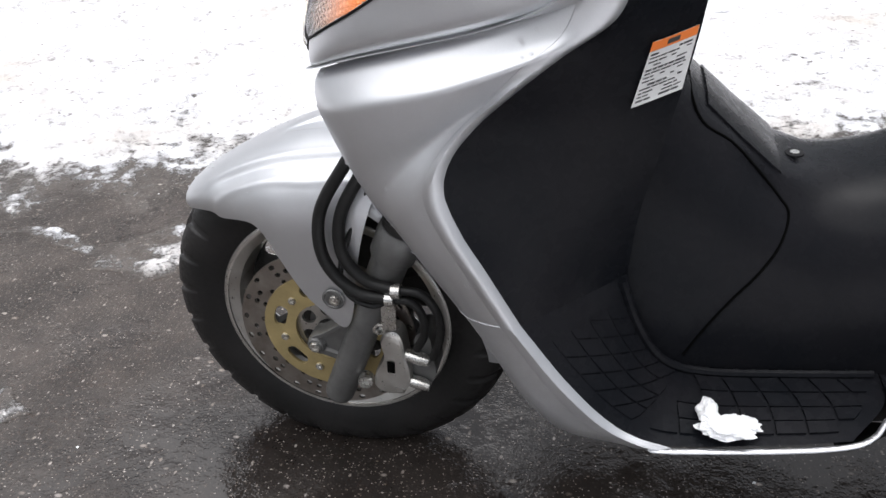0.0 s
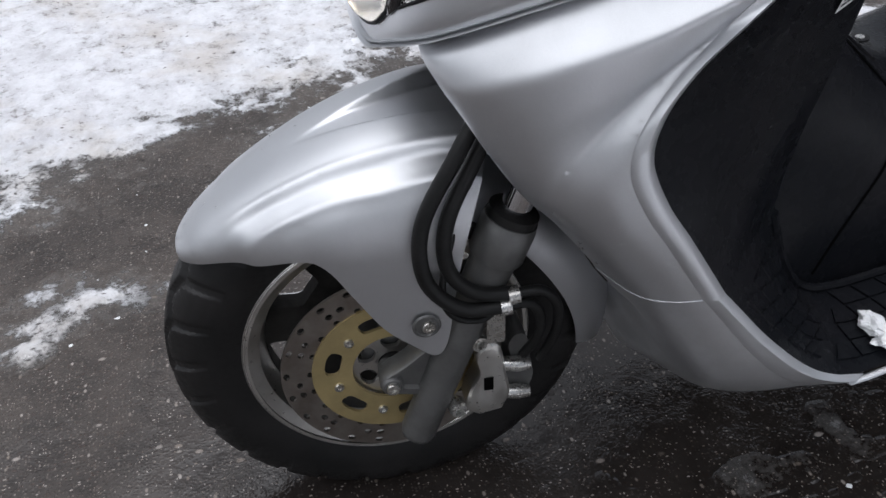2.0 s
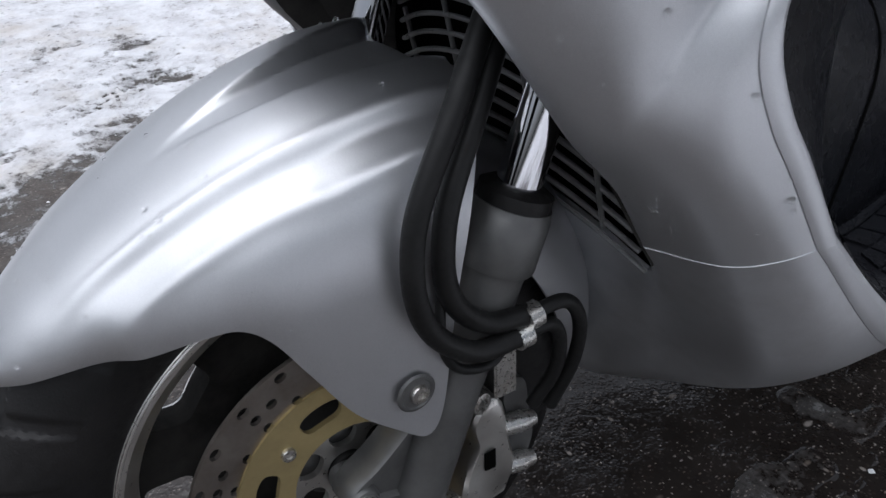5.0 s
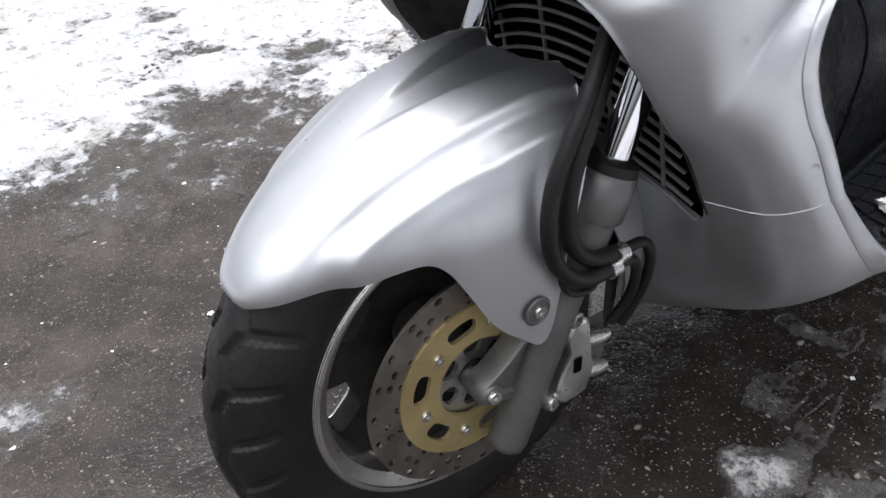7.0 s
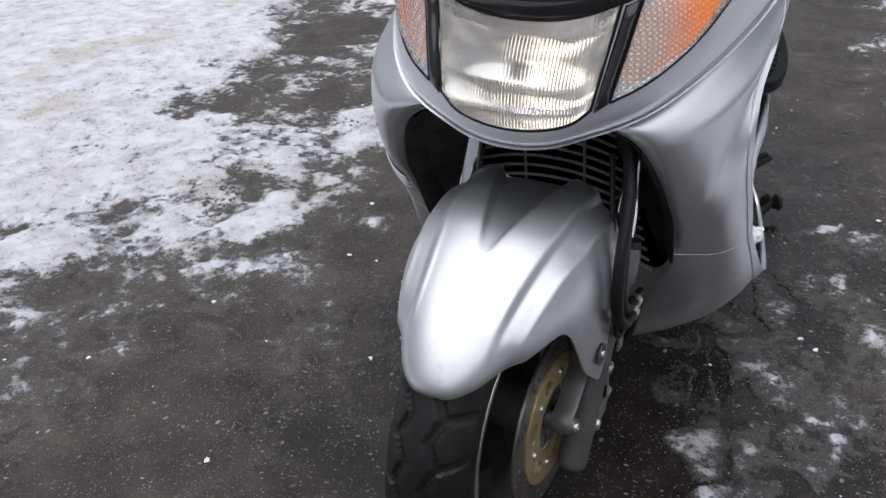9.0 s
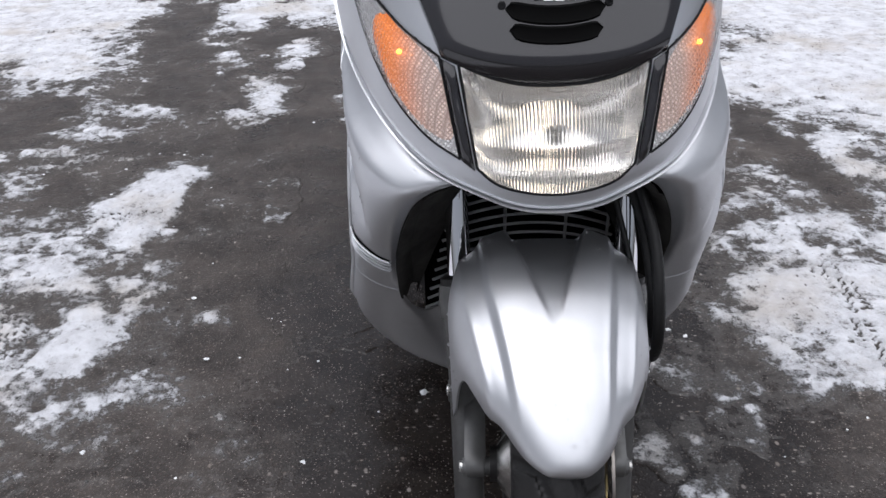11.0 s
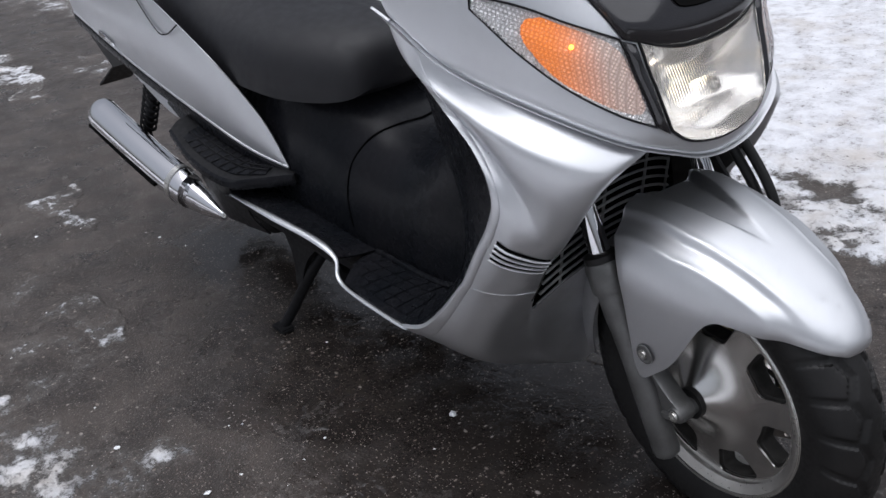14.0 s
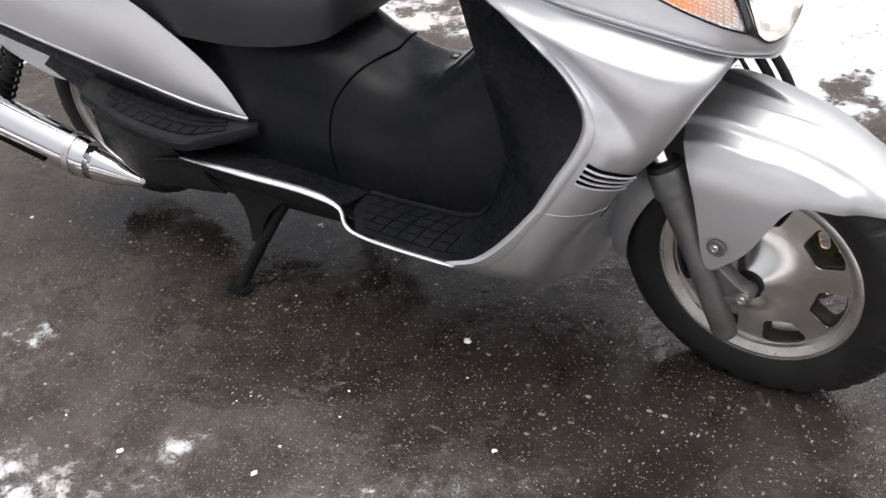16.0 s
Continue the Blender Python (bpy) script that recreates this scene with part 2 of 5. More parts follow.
def tyre_mesh(radius, half, rim_r):
    """A tyre with a round crown and slanting tread grooves sunk into it."""
    n, m = 624, 72
    rows = []
    for k in range(m + 1):
        w = -1 + 2 * k / m
        ang = w * radians(128)
        y = half * math.sin(ang) if abs(ang) < math.pi / 2 else half * math.copysign(1 - 0.18 * ((abs(ang) - math.pi / 2) / radians(38)) ** 2, ang)
        crown = math.cos(min(abs(ang), math.pi / 2))
        r = radius - 0.052 * (1 - crown) if abs(ang) < math.pi / 2 else (radius - 0.052) - (radius - 0.052 - rim_r) * ((abs(ang) - math.pi / 2) / radians(38))
        a = np.linspace(0, 2 * np.pi, n, endpoint=False)
        t = abs(w) * 128 / 90
        cells = a / (2 * np.pi) * 26 + (0.5 if w > 0 else 0.0)
        f = cells - 0.75 * t + 0.25 * t * t
        slant = np.abs((f % 1.0) - 0.5)
        zig = np.abs((cells + 0.25) % 1.0 - 0.5) * 0.3
        sunk = 0.0055 * np.clip((0.105 + 0.03 * t - slant) / 0.035, 0, 1) * (0.24 < t < 0.97)
        sunk = np.maximum(sunk, 0.0055 * np.clip((0.08 - np.abs(t - 0.17 - zig)) / 0.035, 0, 1))
        rr = r - sunk * (t < 1)
        rows.append(np.stack([rr * np.cos(a), np.full(n, y), rr * np.sin(a)], 1))
    return sheet(rows, loop=True)


def wheel_plate(y0, radius, thick, wide=1.0):
    """The dished face of a cast wheel with openings near its rim."""
    def face_y(r, back):
        return y0 - 0.036 * math.exp(-((r / 0.052) ** 2)) - 0.014 * (1 - r / radius) + (thick if back else 0.0)

    def place(u, v, s):
        r = 0.092 + (radius - 0.092) * v
        a = 2 * math.pi * u / 7 + radians(10.3)
        return (r * math.cos(a), face_y(r, s), r * math.sin(a))

    def opening(rim_loop):
        out = []
        for a, b in round_hole(0.30, 0.36, 5.0, 0.5, 0.52)(rim_loop):
            out.append((0.5 + (a - 0.5) * (0.80 + 0.35 * b) * wide, 0.52 + (b - 0.52) * wide))
        return out

    bm = pierced(place, 7, 1, opening, lambda i, j: True, k=8)
    rs = np.linspace(0.026, 0.0935, 16)
    dome = bpy.data.meshes.new("dome")
    lathe([(r, face_y(r, False) - 0.0002) for r in rs] + [(r, face_y(r, True) + 0.0002) for r in rs[::-1]], 112).to_mesh(dome)
    bm.from_mesh(dome)
    bpy.data.meshes.remove(dome)
    return bm


def wheel(parent, name, centre, turn, half, radius, rim_r):
    rim = [(rim_r - 0.002, half * 0.86), (rim_r + 0.002, half * 0.80), (rim_r - 0.006, half * 0.74), (rim_r - 0.016, half * 0.66), (rim_r - 0.021, half * 0.4), (rim_r - 0.024, 0.0)]
    rim = rim + [(r, -y) for r, y in rim[-2::-1]]
    inner = [(r - 0.005, y) for r, y in rim[::-1]]
    m = Matrix.Translation(centre) @ turn
    bm = lathe(rim + inner, 128)
    bm.transform(m)
    w = part(name, bm, ALLOY, parent, "cast alloy wheel with seven openings and a black tyre")
    bm = tyre_mesh(radius, half, rim_r)
    bm.transform(m)
    for v in bm.verts:
        v.co.z = max(v.co.z, 0.0)
    part("tyre", bm, RUBBER, w, "black rubber tyre with slanting tread grooves")
    bm = wheel_plate(-0.030, rim_r - 0.018, 0.004)
    bm.transform(m)
    part("wheel_face", bm, WHEEL, w)
    bm = wheel_plate(-0.0235, rim_r - 0.018, 0.027, 0.88)
    bm.transform(m)
    part("wheel_back", bm, DUST_SHADE, w, "inner side of the wheel dark with brake dust")
    for s in (1, -1):
        a = np.linspace(0, 2 * np.pi, 97)
        bm = tube(np.stack([(rim_r - 0.003) * np.cos(a), np.full(97, s * half * 0.80), (rim_r - 0.003) * np.sin(a)], 1), 0.0035, 8, ends=False, up=(0, 1, 0))
        bm.transform(m)
        part("rim_lip", bm, WHEEL, w, "bright machined rim lip")
    bm = lathe([(0.036, -0.028), (0.036, 0.06), (0.03, 0.064), (0.012, 0.064), (0.012, -0.06), (0.024, -0.06)], 40)
    bm.transform(m)
    part("hub", bm, DARK if "rear" in name else FORKPAINT, w)
    return w, m


TURN = Matrix.Rotation(radians(-3.5), 4, "Z")
front_wheel, WM = wheel(scooter, "front_wheel", in_world(0, 0, AXLE), TURN, 0.057, 0.271, 0.180)

# brake disc: drilled steel ring and a gold carrier with slots and screws


def disc_place(r0, r1, nr, y, thick, n, twist=0.0):
    def place(u, v, s):
        r = r0 + (r1 - r0) * v / nr
        a = 2 * math.pi * (u + twist * (int(v) % 2)) / n
        p = WM @ Vector((r * math.cos(a), y + (thick if s else 0.0), r * math.sin(a)))
        return p
    return place


part("brake_disc", pierced(disc_place(0.094, 0.136, 3, 0.078, 0.004, 44), 44, 3, round_hole(0.30, 0.29), lambda i, j: (i + 2 * j) % 4 in (0, 1) if j == 1 else (i + j) % 2 == 0, k=1), STEEL, front_wheel, "drilled steel brake disc")
part("disc_carrier", pierced(disc_place(0.05, 0.099, 1, 0.0795, 0.005, 12), 12, 1, round_hole(0.46, 0.20, 3.2), lambda i, j: i % 2 == 0, k=3), GOLD, front_wheel, "gold brake disc carrier with slots")
part("disc_hub", pierced(disc_place(0.018, 0.052, 1, 0.070, 0.006, 6), 6, 1, round_hole(0.33, 0.3, 2.5), lambda i, j: True, k=3), ALLOY, front_wheel)
for k in range(6):
    a = 2 * math.pi * (2 * k + 1.5) / 12
    bolt(WM @ Vector((0.071 * math.cos(a), 0.0845, 0.071 * math.sin(a))), WM.to_3x3() @ Vector((0, 1, 0)), 0.0062, 0.0035, ZINC, front_wheel)

# fork legs
for s, name in ((1, "fork_leg"), (-1, "fork_leg")):
    low, seal = np.array((-0.018, 0.110 * s, 0.163)), np.array((-0.138, 0.122 * s, 0.490))
    up = (seal - low) / np.linalg.norm(seal - low)
    length = np.linalg.norm(seal - low)
    prof = [(0.0, 0.016), (0.004, 0.0205), (0.012, 0.0225), (0.19, 0.0225), (length - 0.125, 0.0235), (length - 0.100, 0.0255), (length - 0.060, 0.0262), (length - 0.056, 0.0268), (length - 0.0555, 0.0306), (length - 0.053, 0.0316), (length - 0.014, 0.0316), (length - 0.012, 0.0305), (length - 0.006, 0.0300)]
    leg = part(name, steered(tube([low + up * d for d, _ in prof], [r for _, r in prof], 28)), FORKPAINT, scooter, "grey painted lower fork leg with a chrome tube")
    part("dust_seal", steered(tube([seal - up * 0.008, seal + up * 0.004, seal + up * 0.008], [0.0285, 0.0285, 0.022], 28)), RUBBER, leg, "black rubber dust seal")
    part("fork_tube", steered(tube([seal, seal + up * 0.14, seal + up * 0.30], 0.0172, 28)), CHROME, leg, "chrome fork tube")
    c = np.array((0.006, 0.098 * s, AXLE))
    lug = [c + np.array((0.0, d * s, 0.0)) for d in (-0.022, -0.018, 0.019, 0.022)]
    part("axle_lug", steered(tube(lug, [0.011, 0.0135, 0.0135, 0.0115], 24)), FORKPAINT, leg)
    edge = spline(((-0.085, 0.360), (-0.050, 0.322), (-0.010, 0.288), (0.014, 0.274), (0.021, 0.260), (0.014, 0.246), (-0.006, 0.241), (-0.030, 0.232), (-0.050, 0.212), (-0.060, 0.250), (-0.075, 0.310)), 44)
    mid = edge.mean(axis=0)
    rows = [[(mid[0] + (u - mid[0]) * k, v * s, mid[1] + (z - mid[1]) * k) for u, z in edge] for k, v in ((0.93, 0.086), (1.0, 0.089), (1.0, 0.113), (0.93, 0.117), (0.72, 0.117), (0.66, 0.112))]
    bm = sheet(rows, loop=True)
    bmesh.ops.holes_fill(bm, edges=[e for e in bm.edges if e.is_boundary], sides=0)
    part("axle_bracket", steered(bm), FORKPAINT, leg, "cast bracket from the leg to the axle")
    bolt(in_world(0.006, 0.120 * s, AXLE), STEER.to_3x3() @ Vector((0, s, 0)), 0.0085, 0.005, ZINC, leg)
    spacer = [np.array((0, v * s, AXLE)) for v in (0.05, 0.08)]
    part("spacer", steered(tube(spacer, 0.026 if s < 0 else 0.016, 24)), RUBBER, leg, "black axle spacer")

# front mudguard: rows of crest (u, z) and lower edge (u, v, z), with a skirt to the fork on each side
# rows: crown x, crown height, half width, depth to the widest line, edge x, edge height
GUARD = (
    (0.2245, 0.4250, 0.003, 0.0004, 0.2242, 0.4248), (0.2270, 0.4330, 0.021, 0.0075, 0.2225, 0.4260), (0.2235, 0.4450, 0.034, 0.017, 0.2160, 0.4300), (0.2110, 0.4610, 0.048, 0.029, 0.2020, 0.4345), (0.1950, 0.4750, 0.061, 0.037, 0.1820, 0.4405), (0.1740, 0.4890, 0.075, 0.045, 0.1570, 0.4465),
    (0.1500, 0.5035, 0.092, 0.056, 0.1300, 0.4500), (0.1150, 0.5220, 0.108, 0.069, 0.1000, 0.458), (0.0920, 0.5330, 0.117, 0.078, 0.0780, 0.459), (0.0700, 0.5430, 0.124, 0.086, 0.0600, 0.445), (0.0450, 0.5530, 0.130, 0.094, 0.0400, 0.412),
    (0.0200, 0.5620, 0.134, 0.101, 0.0100, 0.362), (-0.0120, 0.5710, 0.138, 0.107, -0.0220, 0.331), (-0.0400, 0.5780, 0.140, 0.111, -0.0460, 0.314), (-0.0620, 0.5820, 0.141, 0.114, -0.0600, 0.335), (-0.0800, 0.5840, 0.141, 0.116, -0.0700, 0.400), (-0.0920, 0.5850, 0.140, 0.117, -0.0800, 0.455), (-0.1020, 0.5855, 0.139, 0.118, -0.0920, 0.502), (-0.1110, 0.5855, 0.138, 0.118, -0.1040, 0.535), (-0.1180, 0.5850, 0.137, 0.118, -0.1140, 0.560), (-0.1220, 0.5840, 0.136, 0.118, -0.1210, 0.574),
)
N, J = 130, 110
grid = []
for cu, cz, W, D, eu, ez in spline(GUARD, N):
    deck = 2.15 + 0.75 * float(smooth(-cu, -0.222, -0.15))
    fine = []
    for z in np.r_[cz - D * (1 - np.cos(np.linspace(0, np.pi / 2, 120))), np.linspace(cz - D, 0.30, 60)[1:]]:
        low = min((cz - z) / max(D, 1e-5), 1.0)
        fine.append((W * max(0.0, 1 - (1 - low) ** 2.15) ** (1 / deck) - (0.03 * max(0.0, cz - D - z)), z))
    fine = np.array(fine)
    keep = fine[:, 1] >= min(ez, cz - 1e-4)
    fine = np.vstack([fine[keep], (np.interp(-ez, -fine[:, 1], fine[:, 0]), ez)])
    run = np.r_[0, np.cumsum(np.linalg.norm(np.diff(fine, axis=0), axis=1))]
    at = np.linspace(0, run[-1], J + 1)
    ys_, zs_ = np.interp(at, run, fine[:, 0]), np.interp(at, run, fine[:, 1])
    dy, dz = np.gradient(ys_), np.gradient(zs_)
    nrm = np.hypot(dy, dz) + 1e-9
    lean = (cz - zs_) / max(cz - ez, 1e-4)
    u = cu + (eu - cu) * lean
    # two rounded lines along each side with a hollow between them
    crest = np.interp(-u, (-0.19, -0.10, 0.0, 0.12), (0.075, 0.094, 0.113, 0.121))
    shoulder = np.interp(-u, (-0.19, -0.10, 0.0, 0.12), (0.050, 0.062, 0.078, 0.090))
    t = (ys_ - shoulder) / (crest - shoulder)
    rise = smooth(-u, -0.20, -0.11)
    hollow = np.where(t < 0.40, smooth(t, 0.0, 0.40), 1 - np.clip((t - 0.40) / 0.60, 0, 1) ** 1.3)
    line = np.exp(-(((t - 1.02) / 0.13) ** 2)) + 0.5 * np.exp(-(((t + 0.02) / 0.14) ** 2))
    off = rise * (0.0022 * line - 0.0062 * hollow)
    off -= rise * 0.004 * smooth(t, 1.1, 2.0)
    # shallow wedge in the middle of the rear end
    wedge = np.interp(-u, (-0.09, 0.12), (0.002, 0.055))
    sink = 0.019 * smooth(-u, -0.09, 0.12) * (1 - smooth(ys_, wedge - 0.007, wedge + 0.003))
    half = np.stack([u, ys_ - dz / nrm * off, zs_ + dy / nrm * off - sink], 1)
    half[0, 1] = 0.0
    row = np.vstack([half[:0:-1] * (1, -1, 1), half])
    row[:, 1] += 0.035 * np.clip(row[:, 0], 0, 1)
    grid.append(row)
guard_grid = np.array(grid)
mudguard = part("front_mudguard", steered(sheet(grid, shell=0.003)), SILVER, scooter, "silver painted front mudguard with raised side lines")
for s in (1, -1):
    bolt(in_world(-0.038, 0.1375 * s, 0.363), STEER.to_3x3() @ Vector((0, s, 0)), 0.0080, 0.004, ZINC, mudguard)
    rows = [[(-0.036 + r * math.cos(a), (0.1372 + h) * s, 0.364 + r * math.sin(a)) for a in np.linspace(0, 2 * math.pi, 32, endpoint=False)] for r, h in ((0.0165, 0.0), (0.0145, 0.0016), (0.0132, 0.0016), (0.0120, 0.0004), (0.0001, 0.0004))]
    # a silver dish coloured dark grey to stand for the shade in it
    part("screw_dish", steered(sheet(rows, loop=True)), FORKPAINT, mudguard, "shallow dish round the screw, grey in place of its shade")
# its rear half, behind the fork
grid = []
for k in range(28):
    a = radians(106 + 82 * k / 27)
    r = 0.292 + 0.006 * math.sin(3 * k / 27)
    half = 0.104 - 0.042 * (k / 27) ** 2
    row = []
    for j in range(-12, 13):
        ph = j / 12 * math.pi / 2
        rr = r - (1 - math.cos(ph)) * (0.05 + 0.03 * math.sin(math.pi * k / 27))
        row.append((rr * math.cos(a), half * math.copysign(abs(math.sin(ph)) ** 0.8, ph), AXLE + rr * math.sin(a)))
    grid.append(row)
part("rear_guard", steered(sheet(grid, shell=0.003)), SILVER_LOW, mudguard, "silver rear half of the mudguard behind the fork")

# brake caliper, hoses and clips on the left leg
prof = spline(((-0.098, 0.192), (-0.082, 0.205), (-0.086, 0.235), (-0.098, 0.262), (-0.094, 0.290), (-0.108, 0.308), (-0.124, 0.300), (-0.130, 0.262), (-0.136, 0.225), (-0.126, 0.196)), 40)
bm = sheet([[(u, v, z) for u, z in prof] for v in (0.094, 0.118, 0.122)] + [[(-0.109 + (u + 0.109) * 0.86, 0.125, 0.248 + (z - 0.248) * 0.93) for u, z in prof]], loop=True)
bmesh.ops.holes_fill(bm, edges=[e for e in bm.edges if e.is_boundary], sides=0)
caliper = part("brake_caliper", steered(bm), ALLOY, scooter, "grey cast brake caliper beside the disc")
bm = sheet([[(-0.150 + (u + 0.109) * 0.75, v, 0.25 + (z - 0.25) * 0.85) for u, z in prof] for v in (0.06, 0.105)], loop=True)
bmesh.ops.holes_fill(bm, edges=[e for e in bm.edges if e.is_boundary], sides=0)
part("caliper_body", steered(bm), FORKPAINT, caliper)
for z in (0.215, 0.262):
    part("slide_pin", steered(tube([(-0.128, 0.112, z), (-0.150, 0.114, z - 0.003), (-0.163, 0.115, z - 0.005)], [0.009, 0.010, 0.007], 14)), ZINC, caliper)
part("slot", steered(tube([(-0.109, 0.1255, 0.236), (-0.109, 0.1255, 0.255)], 0.006, 10, flat=0.3, up=(0, 1, 0))), DARK, caliper)
for u, z in ((-0.068, 0.214), (-0.095, 0.318)):
    bolt(in_world(u, 0.120, z), STEER.to_3x3() @ Vector((-0.2, 1, 0)), 0.011, 0.014, ZINC, caliper)

HOSES = (
    ("brake_hose", ((-0.165, 0.110, 0.72), (-0.120, 0.128, 0.650), (-0.075, 0.146, 0.585), (-0.035, 0.152, 0.510), (-0.036, 0.154, 0.440), (-0.075, 0.154, 0.395), (-0.128, 0.152, 0.388)), 0.0085),
    ("brake_hose", ((-0.180, 0.105, 0.72), (-0.140, 0.120, 0.650), (-0.098, 0.138, 0.580), (-0.062, 0.148, 0.510), (-0.060, 0.150, 0.450), (-0.090, 0.150, 0.412), (-0.135, 0.150, 0.402)), 0.0085),
    ("brake_hose", ((-0.120, 0.152, 0.388), (-0.150, 0.150, 0.385), (-0.164, 0.146, 0.360), (-0.164, 0.140, 0.325), (-0.150, 0.130, 0.290)), 0.006),
    ("brake_hose", ((-0.130, 0.150, 0.402), (-0.165, 0.150, 0.400), (-0.184, 0.146, 0.370), (-0.186, 0.138, 0.325), (-0.172, 0.126, 0.275)), 0.006),
    ("cable", ((-0.135, 0.100, 0.62), (-0.085, 0.125, 0.52), (-0.055, 0.145, 0.43), (-0.062, 0.148, 0.385), (-0.095, 0.146, 0.368), (-0.120, 0.140, 0.380)), 0.004),
)
for name, pts, r in HOSES:
    part(name, steered(tube(spline(pts, 60), r, 14)), HOSE, scooter, "black rubber hose beside the fork")
for u, z in ((-0.122, 0.388), (-0.131, 0.402)):
    clip = part("hose_clip", steered(tube([(u + 0.006, 0.1515, z - 0.001), (u - 0.006, 0.1515, z)], 0.0105, 18)), ZINC, scooter, "zinc plated hose clip")
part("clip_plate", steered(box((-0.125, 0.138, 0.325), (-0.104, 0.142, 0.392), 0.0015)), ZINC, clip)

# ---- the scooter: front cowl ----


NOSE = spline(((0.60, -0.008), (0.66, -0.016), (0.70, -0.025), (0.76, -0.040), (0.80, -0.052), (0.88, -0.078), (1.10, -0.20)), 90)
LIP = spline(((-0.096, 0.683), (-0.05, 0.666), (0.0, 0.660), (0.05, 0.666), (0.096, 0.683), (0.17, 0.715), (0.235, 0.765), (0.275, 0.815), (0.293, 0.874)), 120)


def nose_x(z):
    return np.interp(z, NOSE[:, 0], NOSE[:, 1])


def cowl(y, z, off=0.0):
    """A point of the front cowl's skin at (y, z), off metres outside it."""
    y = np.asarray(y, float)
    x = nose_x(z) - 0.34 * np.abs(y / 0.3) ** 4
    d = -0.34 * 4 * np.abs(y) ** 3 / 0.3**4 * np.sign(y)
    n = np.sqrt(1 + d * d)
    return np.stack([x + off / n, y - off * d / n, z + 0 * y + off * 0.2 / n], -1)


def lip_z(y):
    """Height of the cowl's lower lip."""
    return np.interp(abs(y), LIP[:, 0], LIP[:, 1])


WIDE = 0.293
ws = np.linspace(-1, 1, 221)
ys = WIDE * np.sign(ws) * (1 - (1 - np.abs(ws)) ** 1.6)
grid = []
for v in np.linspace(-0.16, 1, 88):
    row = []
    for y in ys:
        zl = float(lip_z(y))
        if v < 0:
            p = cowl(y, zl, 0.0) + np.array((-0.30 * -v, 0, -0.10 * v))
        else:
            p = cowl(y, zl + (1.06 - zl) * v, -0.010 * math.exp(-v * 26))
        row.append(p)
    grid.append(row)
bm = sheet(grid)


def inside(y, z, poly):
    """Whether (y, z) lies in a polygon."""
    hit = False
    for (a, b), (c, d) in zip(poly, poly[1:] + poly[:1]):
        if (b > z) != (d > z) and y < (c - a) * (z - b) / (d - b) + a:
            hit = not hit
    return hit


LAMP_LOW = ((-0.098, 0.718), (-0.075, 0.699), (-0.04, 0.688), (0.0, 0.684), (0.04, 0.688), (0.075, 0.699), (0.098, 0.718))
LAMP_HIGH = ((-0.118, 0.841), (-0.085, 0.827), (-0.045, 0.817), (0.0, 0.814), (0.045, 0.817), (0.085, 0.827), (0.118, 0.841))
SIG_LOW = ((0.119, 0.728), (0.160, 0.752), (0.200, 0.790), (0.230, 0.840), (0.249, 0.897))
SIG_HIGH = ((0.141, 0.848), (0.165, 0.862), (0.190, 0.878), (0.218, 0.900), (0.246, 0.915))
holes = [[*LAMP_LOW, *LAMP_HIGH[::-1]]] + [[(a * s, b) for a, b in (*SIG_LOW, *SIG_HIGH[::-1])] for s in (1, -1)]
cut = [f for f in bm.faces if any(inside(f.calc_center_median().y, f.calc_center_median().z, h) for h in holes) and f.calc_center_median().x > -0.3]
bmesh.ops.delete(bm, geom=cut, context="FACES")
bmesh.ops.recalc_face_normals(bm, faces=bm.faces[:])
bmesh.ops.solidify(bm, geom=bm.faces[:], thickness=0.004)
upper = part("front_cowl", bm, SILVER, scooter, "silver painted front cowl round the headlamp")


def on_cowl(outline_low, outline_high, nu, nv, off, edge=0.004):
    """A raised panel on the cowl between two curves of (y, z), with a rounded rim that dips to the skin."""
    lo, hi = spline(outline_low, nu), spline(outline_high, nu)
    g = []
    for v in np.linspace(0, 1, nv):
        p = lo * (1 - v) + hi * v
        near = np.minimum(np.minimum(v, 1 - v) * nv / 2, np.minimum(np.arange(nu), np.arange(nu)[::-1]) / 2).clip(0, 1)
        g.append(np.stack([cowl(a, b, off * float(q) ** 0.5 + 0.001) for (a, b), q in zip(p, near)]))
    return g


def lamp_glass():
    """Clear pressed lens: part of the light is scattered by its fine flutes."""
    m = principled("fluted_lens", (0.98, 0.97, 0.95), 0.05, 0.0, Transmission_Weight=0.97, IOR=1.3)
    n, l = m.node_tree.nodes, m.node_tree.links
    t = noise_node(m, 60.0, 4.0)
    l.new(ramp(m, t.outputs[0], 0.3, 0.7, 0.05, 0.11), n["Principled BSDF"].inputs["Roughness"])
    return m


def dotted_glass(name, color):
    """Signal lens with a diamond grain."""
    m = principled(name, color, 0.05, 0.0, Transmission_Weight=1.0, IOR=1.12)
    n, l = m.node_tree.nodes, m.node_tree.links
    v = n.new("ShaderNodeTexVoronoi")
    v.distance = "CHEBYCHEV"
    v.inputs["Scale"].default_value, v.inputs["Randomness"].default_value = 190.0, 0.0
    tc, mp = n.new("ShaderNodeTexCoord"), n.new("ShaderNodeMapping")
    mp.inputs["Rotation"].default_value = (radians(45), 0, 0)
    l.new(tc.outputs["Object"], mp.inputs["Vector"])
    l.new(mp.outputs[0], v.inputs["Vector"])
    bn = n.new("ShaderNodeBump")
    bn.inputs["Strength"].default_value, bn.inputs["Distance"].default_value = 0.8, 0.002
    l.new(v.outputs["Distance"], bn.inputs["Height"])
    l.new(bn.outputs[0], n["Principled BSDF"].inputs["Normal"])
    return m


